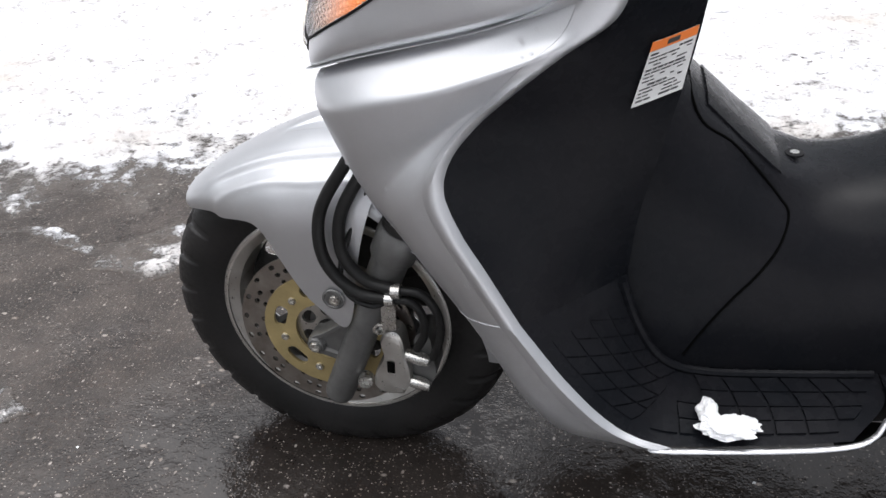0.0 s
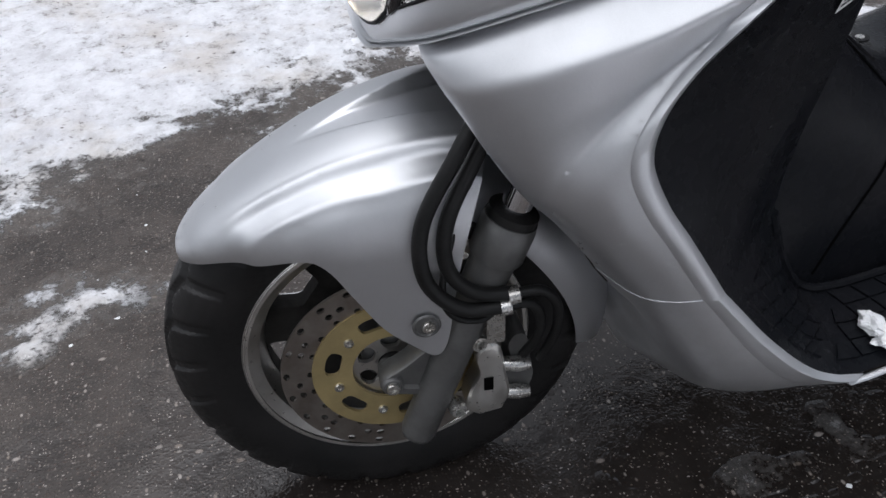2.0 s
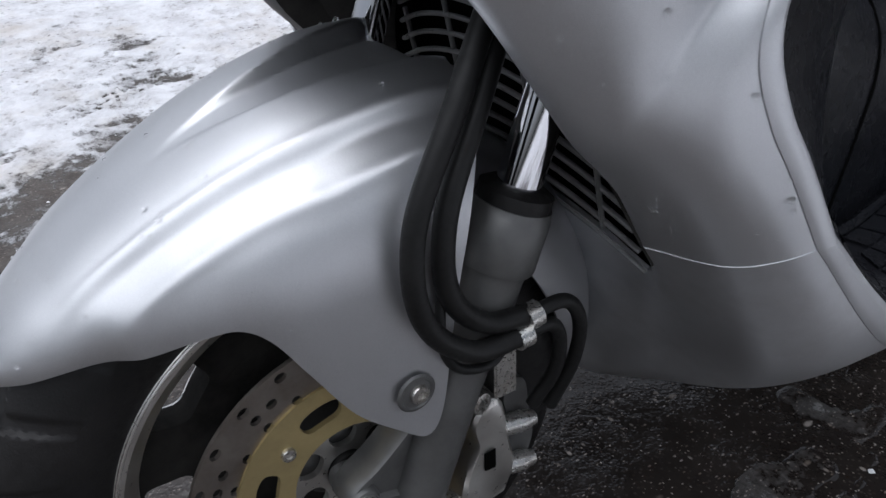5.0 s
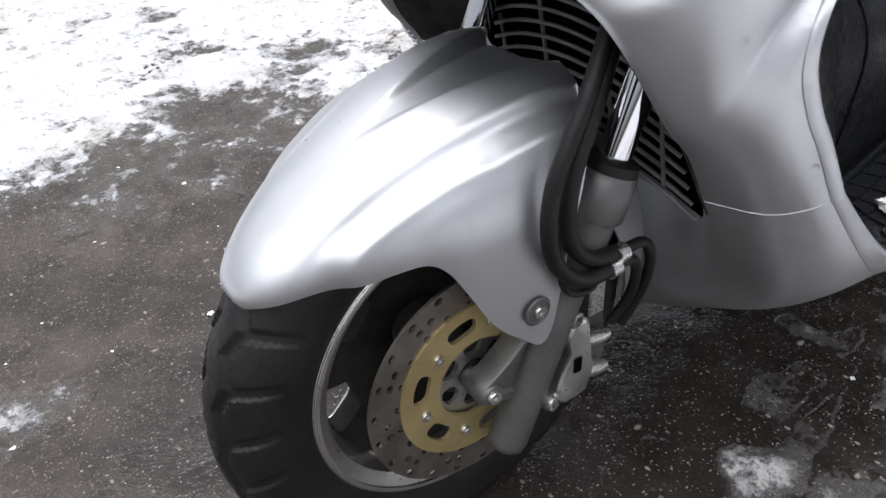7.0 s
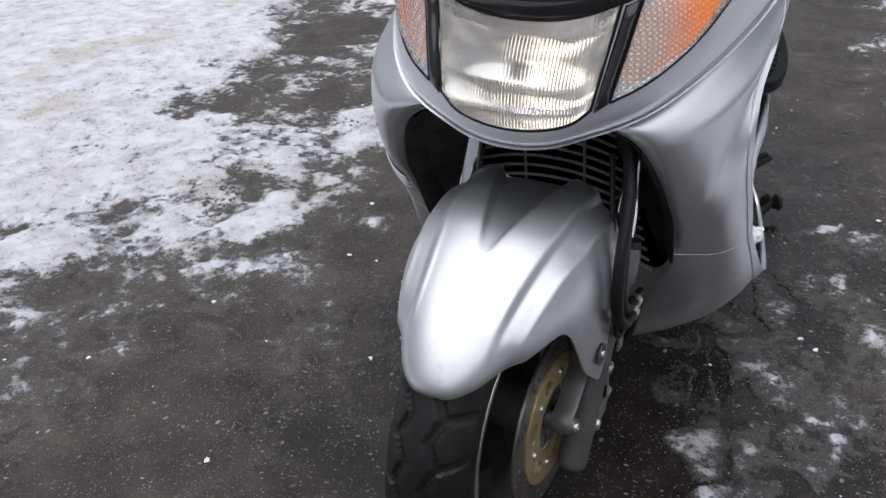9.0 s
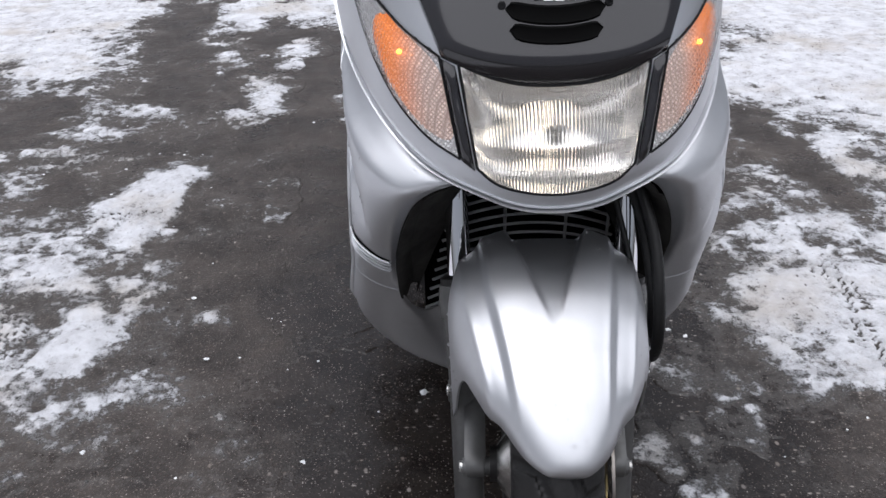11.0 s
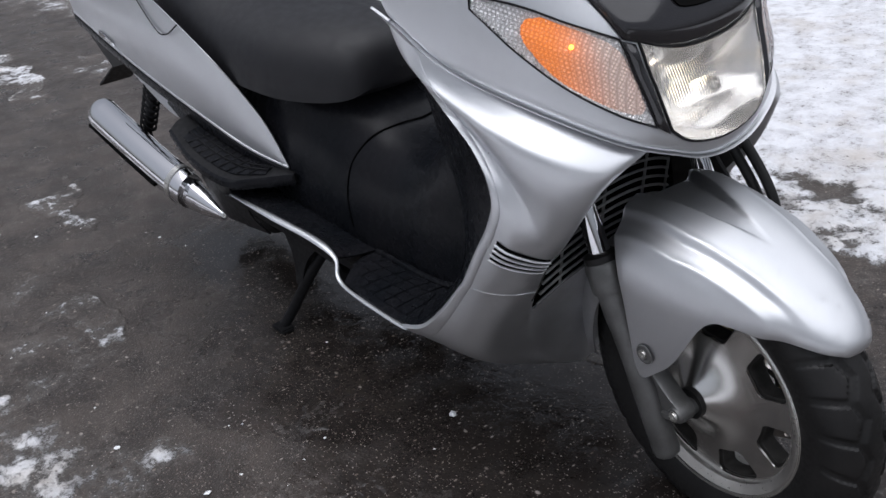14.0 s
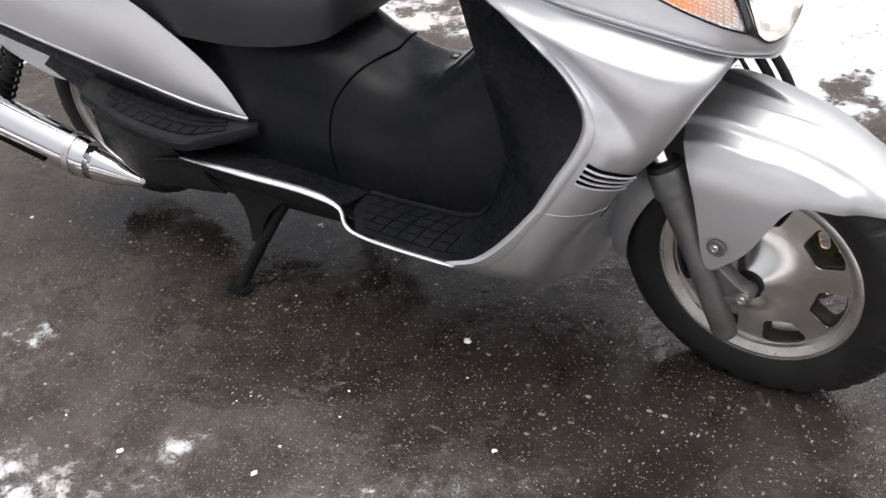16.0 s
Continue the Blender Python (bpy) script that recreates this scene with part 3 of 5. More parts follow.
LENS = lamp_glass()
CLEAR = dotted_glass("clear_signal_lens", (0.95, 0.95, 0.95))


def diamonds(m, color_a, color_b, fade=None):
    """A fine diamond grain in two tones; fade is a third tone that follows the mesh's 'tone' values."""
    n, l = m.node_tree.nodes, m.node_tree.links
    v, tc, mp = n.new("ShaderNodeTexVoronoi"), n.new("ShaderNodeTexCoord"), n.new("ShaderNodeMapping")
    v.distance = "CHEBYCHEV"
    v.inputs["Scale"].default_value, v.inputs["Randomness"].default_value = 215.0, 0.0
    mp.inputs["Rotation"].default_value = (radians(40), 0, radians(12))
    l.new(tc.outputs["Object"], mp.inputs["Vector"])
    l.new(mp.outputs[0], v.inputs["Vector"])
    grain = ramp(m, v.outputs["Distance"], 0.12, 0.48, 0.0, 1.0)
    color = mix(m, grain, color_a, color_b)
    if fade:
        at = n.new("ShaderNodeAttribute")
        at.attribute_name = "tone"
        color = mix(m, ramp(m, at.outputs["Fac"], 0.0, 1.0, 0.0, 1.0), mix(m, grain, fade, tuple(c * 0.45 for c in fade)), color)
    l.new(color, n["Principled BSDF"].inputs["Base Color"])
    bn = n.new("ShaderNodeBump")
    bn.inputs["Strength"].default_value, bn.inputs["Distance"].default_value = 0.7, 0.002
    l.new(grain, bn.inputs["Height"])
    l.new(bn.outputs[0], n["Principled BSDF"].inputs["Normal"])
    return m


# amber fading to peach: the bulb's reflection is painted in by tone
AMBER = diamonds(principled("amber_lens", (0.75, 0.2, 0.03), 0.14, 0.0, Emission_Strength=0.22), (0.90, 0.30, 0.08), (0.52, 0.11, 0.03), (0.86, 0.72, 0.65))
AMBER.node_tree.nodes["Principled BSDF"].inputs["Emission Color"].default_value = (1, 0.28, 0.04, 1)
an, al = AMBER.node_tree.nodes, AMBER.node_tree.links
at = an.new("ShaderNodeAttribute")
at.attribute_name = "tone"
# emission follows tone too, for the glow the bulb throws back
al.new(ramp(AMBER, at.outputs["Fac"], 0.0, 1.0, 0.04, 0.26), an["Principled BSDF"].inputs["Emission Strength"])
GRAINED = diamonds(principled("grained_reflector", (0.8, 0.8, 0.8), 0.25, 0.45), (0.92, 0.92, 0.92), (0.50, 0.49, 0.49))
REFLECTOR = principled("lamp_reflector", (0.88, 0.86, 0.83), 0.16, 0.95)
BULB = principled("lit_bulb", (1, 0.85, 0.6), 0.5, 0.0, Emission_Strength=2.0)
BULB.node_tree.nodes["Principled BSDF"].inputs["Emission Color"].default_value = (1, 0.87, 0.68, 1)
ABULB = principled("lit_signal_bulb", (1, 0.4, 0.05), 0.5, 0.0, Emission_Strength=5.0)
ABULB.node_tree.nodes["Principled BSDF"].inputs["Emission Color"].default_value = (1, 0.32, 0.03, 1)

def bowl(low, high, nu, nv, depth, off, power=2.0):
    """A dish behind a lens: its rim on the cowl, its floor depth metres inside."""
    lo, hi = spline(low, nu), spline(high, nu)
    g = []
    for j, v in enumerate(np.linspace(0, 1, nv)):
        row = []
        for i in range(nu):
            u = i / (nu - 1)
            deep = (1 - abs(2 * v - 1) ** power) * (1 - abs(2 * u - 1) ** power)
            row.append(cowl(*(lo[i] * (1 - v) + hi[i] * v), off) - np.array((depth * deep, 0, 0)))
        g.append(row)
    return np.array(g)


def ring(low, high, n, width, off):
    """A raised rim round an opening in the cowl."""
    lo, hi = spline(low, n), spline(high, n)
    loop = np.vstack([lo, np.linspace(lo[-1], hi[-1], 9)[1:-1], hi[::-1], np.linspace(hi[0], lo[0], 9)[1:-1]])
    return tube(np.stack([cowl(a, b, off) for a, b in np.vstack([loop, loop[:2]])]), width, 8, ends=False)


headlamp = part("headlamp", ring(LAMP_LOW, LAMP_HIGH, 30, 0.0022, 0.001), MATTE, upper, "lit headlamp with a fluted clear lens")
g = bowl(LAMP_LOW, LAMP_HIGH, 65, 33, 0.060, -0.001, 2.4)
for j in range(33):
    for i in range(65):
        y, z = (i - 32) / 32, (j - 16) / 16
        g[j, i, 0] += 0.010 * max(0.0, abs(y) - 0.42) * (1 - abs(z)) + (0.007 * smooth(-z, 0.42, 0.55) - 0.005 * smooth(-z, 0.7, 0.8)) * max(0.0, 1 - abs(y) ** 4) + 0.004 * smooth(z, 0.55, 0.65) * max(0.0, 1 - abs(y) ** 4)
part("reflector", sheet(g), REFLECTOR, headlamp, "bright faceted reflector")
g = np.array(on_cowl(LAMP_LOW, LAMP_HIGH, 49, 25, 0.004))
g = np.stack([spline(row, 481) for row in g])
for j in range(25):
    for i in range(481):
        g[j, i, 0] += 0.016 * (1 - (i / 240 - 1) ** 2) * math.sin(math.pi * j / 24) ** 0.7 + (0.0019 * abs(math.cos(math.pi * i / 9)) if 0 < j < 24 and abs(i - 240) < 222 else 0.0)
part("lens", sheet(g), LENS, headlamp, "clear fluted lens").visible_shadow = False
bm = bmesh.new()
bmesh.ops.create_icosphere(bm, subdivisions=2, radius=0.008)
bm.transform(Matrix.Translation(cowl(0.0, 0.755, -0.030)) @ Matrix.Diagonal((1.8, 1.0, 1.0, 1)))
part("bulb", bm, BULB, headlamp, "lit warm bulb")
bm = tube([cowl(0.0, 0.753, 0.002), cowl(0.0, 0.753, -0.004), cowl(0.0, 0.753, -0.020)], [0.006, 0.011, 0.0125], 20)
part("bulb_cap", bm, ZINC, headlamp, "grey glare cap before the bulb")
for s in (1, -1):
    strip = part("lamp_divider", sheet(on_cowl(((0.101 * s, 0.714), (0.110 * s, 0.77), (0.122 * s, 0.838)), ((0.117 * s, 0.726), (0.127 * s, 0.78), (0.139 * s, 0.846)), 16, 6, 0.006)), GLOSSY, upper, "dark strip between lamp and turn signal")
    low, high = [(a * s, b) for a, b in SIG_LOW], [(a * s, b) for a, b in SIG_HIGH]
    signal = part("turn_signal", ring(low, high, 24, 0.0016, 0.001), MATTE, upper, "amber turn signal behind a clear grained lens")
    part("signal_reflector", sheet(bowl(low, high, 30, 14, 0.016, -0.001)), GRAINED, signal, "grained bright reflector")
    lo, hi = spline(low, 60), spline(high, 60)
    g = []
    us = np.linspace(0.03, 0.74, 33)
    for u in us:
        k = int(u * 59)
        span = max(0.02, 1 - max(0.0, (u - 0.45) / 0.295) ** 2.4) ** 0.5
        g.append([cowl(*(lo[k] * (1 - v) + hi[k] * v), 0.0005 - 0.004 * abs(2 * v - 1)) for v in np.linspace(0.52 - 0.48 * span, 0.52 + 0.47 * span, 14)])
    amber = part("amber_lens", sheet(g), AMBER, signal, "amber inner lens with the bulb's reflected glow put into its colour")
    tone = amber.data.attributes.new("tone", "FLOAT", "POINT")
    # tone grows towards the bulb, as its painted reflection does
    tone.data.foreach_set("value", np.repeat(smooth(us, 0.16, 0.62), 14).astype(np.float32))
    bm = bmesh.new()
    bmesh.ops.create_icosphere(bm, subdivisions=2, radius=0.0032)
    bm.transform(Matrix.Translation(cowl(0.190 * s, 0.846, 0.001)))
    part("signal_bulb", bm, ABULB, signal, "lit amber bulb")
    part("signal_lens", sheet(on_cowl(low, high, 40, 12, 0.006), shell=0.002), CLEAR, signal, "clear grained lens").visible_shadow = False

# black plate that closes the cowl from below, and one behind its top
g = [[(x, w * np.interp(-x, (0.06, 0.15, 0.42), (0.085, 0.125, 0.15)), 0.684 + 0.08 * (-0.06 - x)) for w in np.linspace(-1, 1, 17)] for x in np.linspace(-0.06, -0.42, 10)]
part("under_cowl", sheet(g, shell=0.004), MATTE, upper, "black plate under the front cowl")
part("cowl_cover", sheet([[(x, y, 1.055) for y in np.linspace(-0.29, 0.29, 9)] for x in (-0.19, -0.36, -0.52)], shell=0.004), MATTE, upper)

# smoked screen with two slots and a badge
g = []
for v in np.linspace(0, 1, 26):
    row = []
    for w in np.linspace(-1, 1, 41):
        half = np.interp(v, (0, 0.12, 0.5, 1), (0.138, 0.150, 0.190, 0.225))
        y = half * w
        z0 = 0.816 + 0.031 * (w * 1.0) ** 2
        z = z0 + (1.10 - z0) * v
        edge = min(1.0, v * 25 / 1.5, (1 - abs(w)) * 20 / 1.2)
        row.append(cowl(y, z, 0.002 + 0.010 * edge**0.5))
    g.append(row)
screen = part("smoked_screen", sheet(g, shell=0.003), GLOSSY, scooter, "glossy black smoked screen above the headlamp")
SLOT = principled("slot_black", (0.002, 0.002, 0.002), 0.8, Specular_IOR_Level=0.08)
for z, h, tall in ((0.893, 0.060, 0.0085), (0.871, 0.056, 0.0080)):
    ys = np.linspace(-h, h, 17)
    bow = [2.4 * y * y for y in ys]
    ends = [tall * (1 - abs(y / h) ** 14) for y in ys]
    rows = []
    for f, off in ((1.25, 0.0128), (1.0, 0.0158), (0.7, 0.0146), (-0.7, 0.0142), (-1.0, 0.0150), (-1.25, 0.0128)):
        rows.append([cowl(y, z + c + f * e, off) for y, c, e in zip(ys, bow, ends)])
    part("air_slot", sheet(rows), SLOT, screen, "dark air slot")
for s in (1, -1):
    bolt(tuple(cowl(0.064 * s, 0.905, 0.013)), (1, 0, 0.25), 0.005, 0.002, MATTE, screen)
WHITE = principled("white_print", (0.8, 0.8, 0.8), 0.4)
for k in range(6):
    y = -0.041 + 0.0135 * k
    part("badge_bar", sheet([[cowl(y + a, z + 2.5 * y * y, 0.0138) for a in (0, 0.0112)] for z in (0.908, 0.922)], shell=0.0006), WHITE, screen, "white badge bar")

# ---- leg shield: outer silver panels ----
F_UP = ((-0.075, 0.102, 0.683), (-0.074, 0.128, 0.678), (-0.083, 0.152, 0.664), (-0.097, 0.171, 0.640), (-0.118, 0.187, 0.600), (-0.146, 0.197, 0.553), (-0.176, 0.200, 0.515), (-0.216, 0.200, 0.446))
F_LOW = ((-0.216, 0.200, 0.446), (-0.240, 0.196, 0.412), (-0.270, 0.188, 0.372), (-0.297, 0.178, 0.328), (-0.325, 0.155, 0.270), (-0.335, 0.110, 0.210), (-0.345, 0.030, 0.155))
T_UP = ((-0.393, 0.288, 0.870), (-0.378, 0.282, 0.822), (-0.330, 0.280, 0.781), (-0.287, 0.277, 0.741), (-0.250, 0.272, 0.702), (-0.222, 0.273, 0.662), (-0.214, 0.275, 0.622), (-0.232, 0.278, 0.575), (-0.260, 0.282, 0.530), (-0.302, 0.286, 0.460))
T_LOW = ((-0.302, 0.286, 0.460), (-0.362, 0.297, 0.389), (-0.420, 0.304, 0.338), (-0.485, 0.307, 0.312))
T_BACK = ((-0.485, 0.307, 0.312), (-0.620, 0.306, 0.311), (-0.700, 0.302, 0.314), (-0.730, 0.296, 0.325), (-0.752, 0.282, 0.350), (-0.820, 0.284, 0.368), (-0.960, 0.305, 0.385), (-1.145, 0.322, 0.397))
M_LINE = [tuple(cowl(y, float(lip_z(y)) + 0.002, -0.018)) for y in (0.102, 0.13, 0.17, 0.21, 0.24, 0.262, 0.28)] + [T_UP[0]]
M_LINE[0] = F_UP[0]
SEAM = ((-0.216, 0.200, 0.446), (-0.236, 0.244, 0.448), (-0.264, 0.272, 0.454), (-0.302, 0.286, 0.460))
BELLY = ((-0.345, 0.030, 0.155), (-0.390, 0.130, 0.185), (-0.440, 0.230, 0.245), (-0.485, 0.307, 0.312))


def upper_bulge(u, v):
    """A shelf that faces up below the lip, a ridge, a dark facet down to a slanting valley, and a flare from it to the edge."""
    u, v = np.broadcast_arrays(u[..., 0], v[..., 0])
    ridge = 0.021 * np.sin(np.pi * u) ** 0.55
    valley = 0.64 - 0.36 * np.clip((u - 0.30) / 0.70, 0, 1)
    depth = 0.003 + 0.009 * smooth(u, 0.28, 0.80) * (1 - smooth(u, 0.88, 1.0)) - 0.003 * smooth(u, 0.88, 1.0)
    out = np.zeros(u.shape)
    for j in range(u.shape[1]):
        w = valley[0, j]
        ends = (0.0, 0.185, w, min(w + 0.26, 0.93), 1.0)
        line = np.interp(v[:, j], ends, (0.0, ridge[0, j], -depth[0, j] * np.sin(np.pi * u[0, j]) ** 0.3, 0.0012, 0.0))
        soft = np.convolve(np.pad(line, 6, mode="edge"), np.ones(13) / 13, "valid")
        crisp = np.convolve(np.pad(line, 2, mode="edge"), np.ones(5) / 5, "valid")
        low = smooth(v[:, j], w + 0.06, w + 0.2)
        out[:, j] = crisp * (1 - low) + soft * low
    out = out[..., None]
    return np.concatenate([0.55 * out, 0.85 * out, 0.0 * out], -1)


def low_bulge(u, v):
    out = np.sin(np.pi * u) * np.sin(np.pi * v) ** 1.8 * 0.016
    return np.concatenate([0.7 * out, 0.7 * out, -0.35 * out], -1)


SIDES = ((1, lambda g: np.asarray(g, float)), (-1, flip))
low_sides, shields = {}, {}


def front_edge(points, s):
    """The front edges stand a little towards the scooter's right."""
    return [(x, y - s * 0.011 * min(1.0, max(0.0, (0.69 - z) / 0.04)) * min(1.0, y / 0.15), z) for x, y, z in points]


for s, side in SIDES:
    f_up, f_low = front_edge(F_UP, s), front_edge(F_LOW, s)
    m_line, seam = [f_up[0], *M_LINE[1:]], [f_up[-1], *SEAM[1:]]
    gu, gl = coons(m_line, seam, f_up, T_UP, 48, 100, upper_bulge), coons(seam, BELLY, f_low, T_LOW, 30, 34, low_bulge)
    panel = part("leg_shield", sheet(side(gu), shell=0.004, out=(0.5, s, 0.2)), SILVER, scooter, "silver painted leg shield panel")
    low_sides[s] = side(gl)
    shields[s] = (panel, side(gu))
    # flat bright band along the edge: from the panel over a small step to the edge, then turned in
    for g, name in ((gu, "edge_band"), (gl, "edge_band")):
        out = np.array((0.42, 0.9, 0.0))
        wide = 4 if g is gl else 6
        a, b = g[:, -wide], g[:, -1]
        rows = [a - 0.001 * out, a * 0.93 + b * 0.07 + 0.0012 * out, a * 0.75 + b * 0.25 + 0.0019 * out, (a + b) / 2 + 0.0024 * out, b + 0.0024 * out, b + 0.001 * out + (-0.004, 0.0, 0.0), b - 0.006 * out + (-0.008, 0.0, 0.0)]
        part(name, sheet(side(np.array(rows))), SILVER, panel, "bright silver edge band")
    joint = np.vstack([gu[-1, :-5] + (0.0006, 0.0006, 0.0)])
    part("panel_joint", tube(side(joint - (0.0004, 0.0004, 0.0)), 0.0004, 6), SILVER_LOW, panel, "fine joint with a light edge")
    # the front edge rolls inwards
    e = np.vstack([spline(f_up, 60)[14:], spline(f_low, 40)[1:4]])
    k = np.interp(np.arange(len(e)), (0, 8, len(e) - 6, len(e) - 1), (0.35, 1, 1, 0.3))[:, None]
    rows = [e + k * np.array(d) for d in ((0.0, 0.0, 0.0), (-0.003, -0.0055, 0.0), (-0.010, -0.012, 0.0), (-0.024, -0.019, 0.0), (-0.044, -0.026, 0.0))]
    # dark grey instead of silver: the shade inside the edge is in the colour
    part("edge_return", sheet(side(np.array(rows)), shell=0.002), DUST_SHADE, panel, "silver edge turned in towards the wheel, coloured dark for shade")
    back = spline(((-0.468, 0.3065, 0.316),) + T_BACK, 110)
    t = np.linspace(0, 1, 110)
    part("edge_rail", tube(side(back), np.interp(t, (0, 0.05, 0.33, 0.42, 0.5, 0.75, 0.97, 1.0), (0.003, 0.0045, 0.0045, 0.0045, 0.010, 0.009, 0.004, 0.002)), 12, flat=0.5), SILVER, panel, "bright silver rail along the footboard edge")
    # inner black faces: edge to the glove box wall, and the toe board
    I_UP = ((-0.480, 0.205, 0.874), (-0.470, 0.200, 0.770), (-0.450, 0.192, 0.650), (-0.435, 0.182, 0.560), (-0.430, 0.172, 0.470))
    T_IN = [(x - 0.008, y - 0.004, z) for x, y, z in T_UP]
    gi = (coons(((T_IN[0]), (-0.44, 0.245, 0.876), I_UP[0]), (T_IN[-1], (-0.37, 0.225, 0.463), I_UP[-1]), T_IN, I_UP, 24, 30, lambda u, v: np.concatenate([-0.03 * np.sin(np.pi * u) * np.sin(np.pi * v), -0.008 * np.sin(np.pi * u) * np.sin(np.pi * v), 0 * u * v], -1)))
    part("inner_shield", sheet(side(gi), shell=0.003), PLASTIC, panel, "black inner leg shield")
    I_LOW = ((-0.430, 0.172, 0.470), (-0.455, 0.168, 0.395), (-0.490, 0.166, 0.340), (-0.540, 0.166, 0.322), (-0.640, 0.166, 0.320), (-0.760, 0.166, 0.322))
    T_FLOOR = [(x - 0.006, y - 0.006, z + 0.004) for x, y, z in T_LOW[:-1] + T_BACK[:3]]
    T_FLOOR[0] = T_IN[-1]
    gf = (coons((T_FLOOR[0], (-0.37, 0.225, 0.463), I_LOW[0]), (T_FLOOR[-1], (-0.755, 0.23, 0.322), I_LOW[-1]), T_FLOOR, I_LOW, 33, 81))
    floor = part("footboard", sheet(side(gf)), PLASTIC, scooter, "black plastic footboard with a ribbed rubber mat")

# centre: glove box, tunnel and seat
def arch(half, base, top, k=2.6, n=24):
    """Half an arch from one foot to the other, as (y, z)."""
    a = np.linspace(0, np.pi, n)
    c, s = np.cos(a), np.sin(a)
    return np.stack([half * np.sign(c) * np.abs(c) ** (2 / k), base + (top - base) * np.abs(s) ** (2 / k)], 1)


def loft_x(rows, n=24):
    """Arches along x: rows of x, half width, base, top, squareness, smoothed."""
    rows = spline(rows, 60)
    return [[(x, y, z) for y, z in arch(h, b, t, k, n)] for x, h, b, t, k in rows]


tunnel = part("tunnel", sheet(loft_x(((-0.40, 0.166, 0.30, 0.76, 3.2), (-0.46, 0.166, 0.30, 0.700, 2.8), (-0.50, 0.166, 0.30, 0.660, 3.0), (-0.55, 0.166, 0.30, 0.616, 3.0), (-0.61, 0.166, 0.30, 0.566, 3.1), (-0.66, 0.166, 0.30, 0.546, 3.1), (-0.74, 0.168, 0.30, 0.556, 3.1), (-0.82, 0.176, 0.30, 0.600, 2.8), (-0.90, 0.190, 0.30, 0.640, 3.0), (-1.10, 0.215, 0.30, 0.670, 3.2), (-1.30, 0.225, 0.34, 0.68, 3.2), (-1.95, 0.20, 0.60, 0.72, 3.0)), 36)), PLASTIC, scooter, "black plastic centre tunnel")
g = []
for z in np.linspace(0.40, 1.0, 16):
    x = np.interp(z, (0.40, 0.65, 0.87, 1.0), (-0.42, -0.455, -0.485, -0.505))
    g.append([(x + 0.05 * abs(w) ** 3, 0.203 * w * np.interp(z, (0.4, 0.65, 0.87), (0.88, 0.955, 1.01)), z) for w in np.linspace(-1, 1, 25)])
part("glove_box", sheet(g, shell=0.004), PLASTIC, scooter, "black rear face of the leg shield")
g = loft_x(((-0.798, 0.001, 0.670, 0.671, 2.2), (-0.801, 0.03, 0.662, 0.685, 2.2), (-0.808, 0.09, 0.640, 0.715, 2.2), (-0.84, 0.140, 0.625, 0.745, 2.4), (-0.93, 0.190, 0.622, 0.765, 2.6), (-1.05, 0.225, 0.630, 0.775, 2.8), (-1.25, 0.24, 0.655, 0.80, 2.8), (-1.50, 0.23, 0.72, 0.88, 2.6), (-1.95, 0.17, 0.80, 0.92, 2.4)), 30)
part("seat", sheet([row + [(row[-1][0], 0.0, row[-1][2] - 0.004), row[0]] for row in g]), VINYL, scooter, "black vinyl seat")

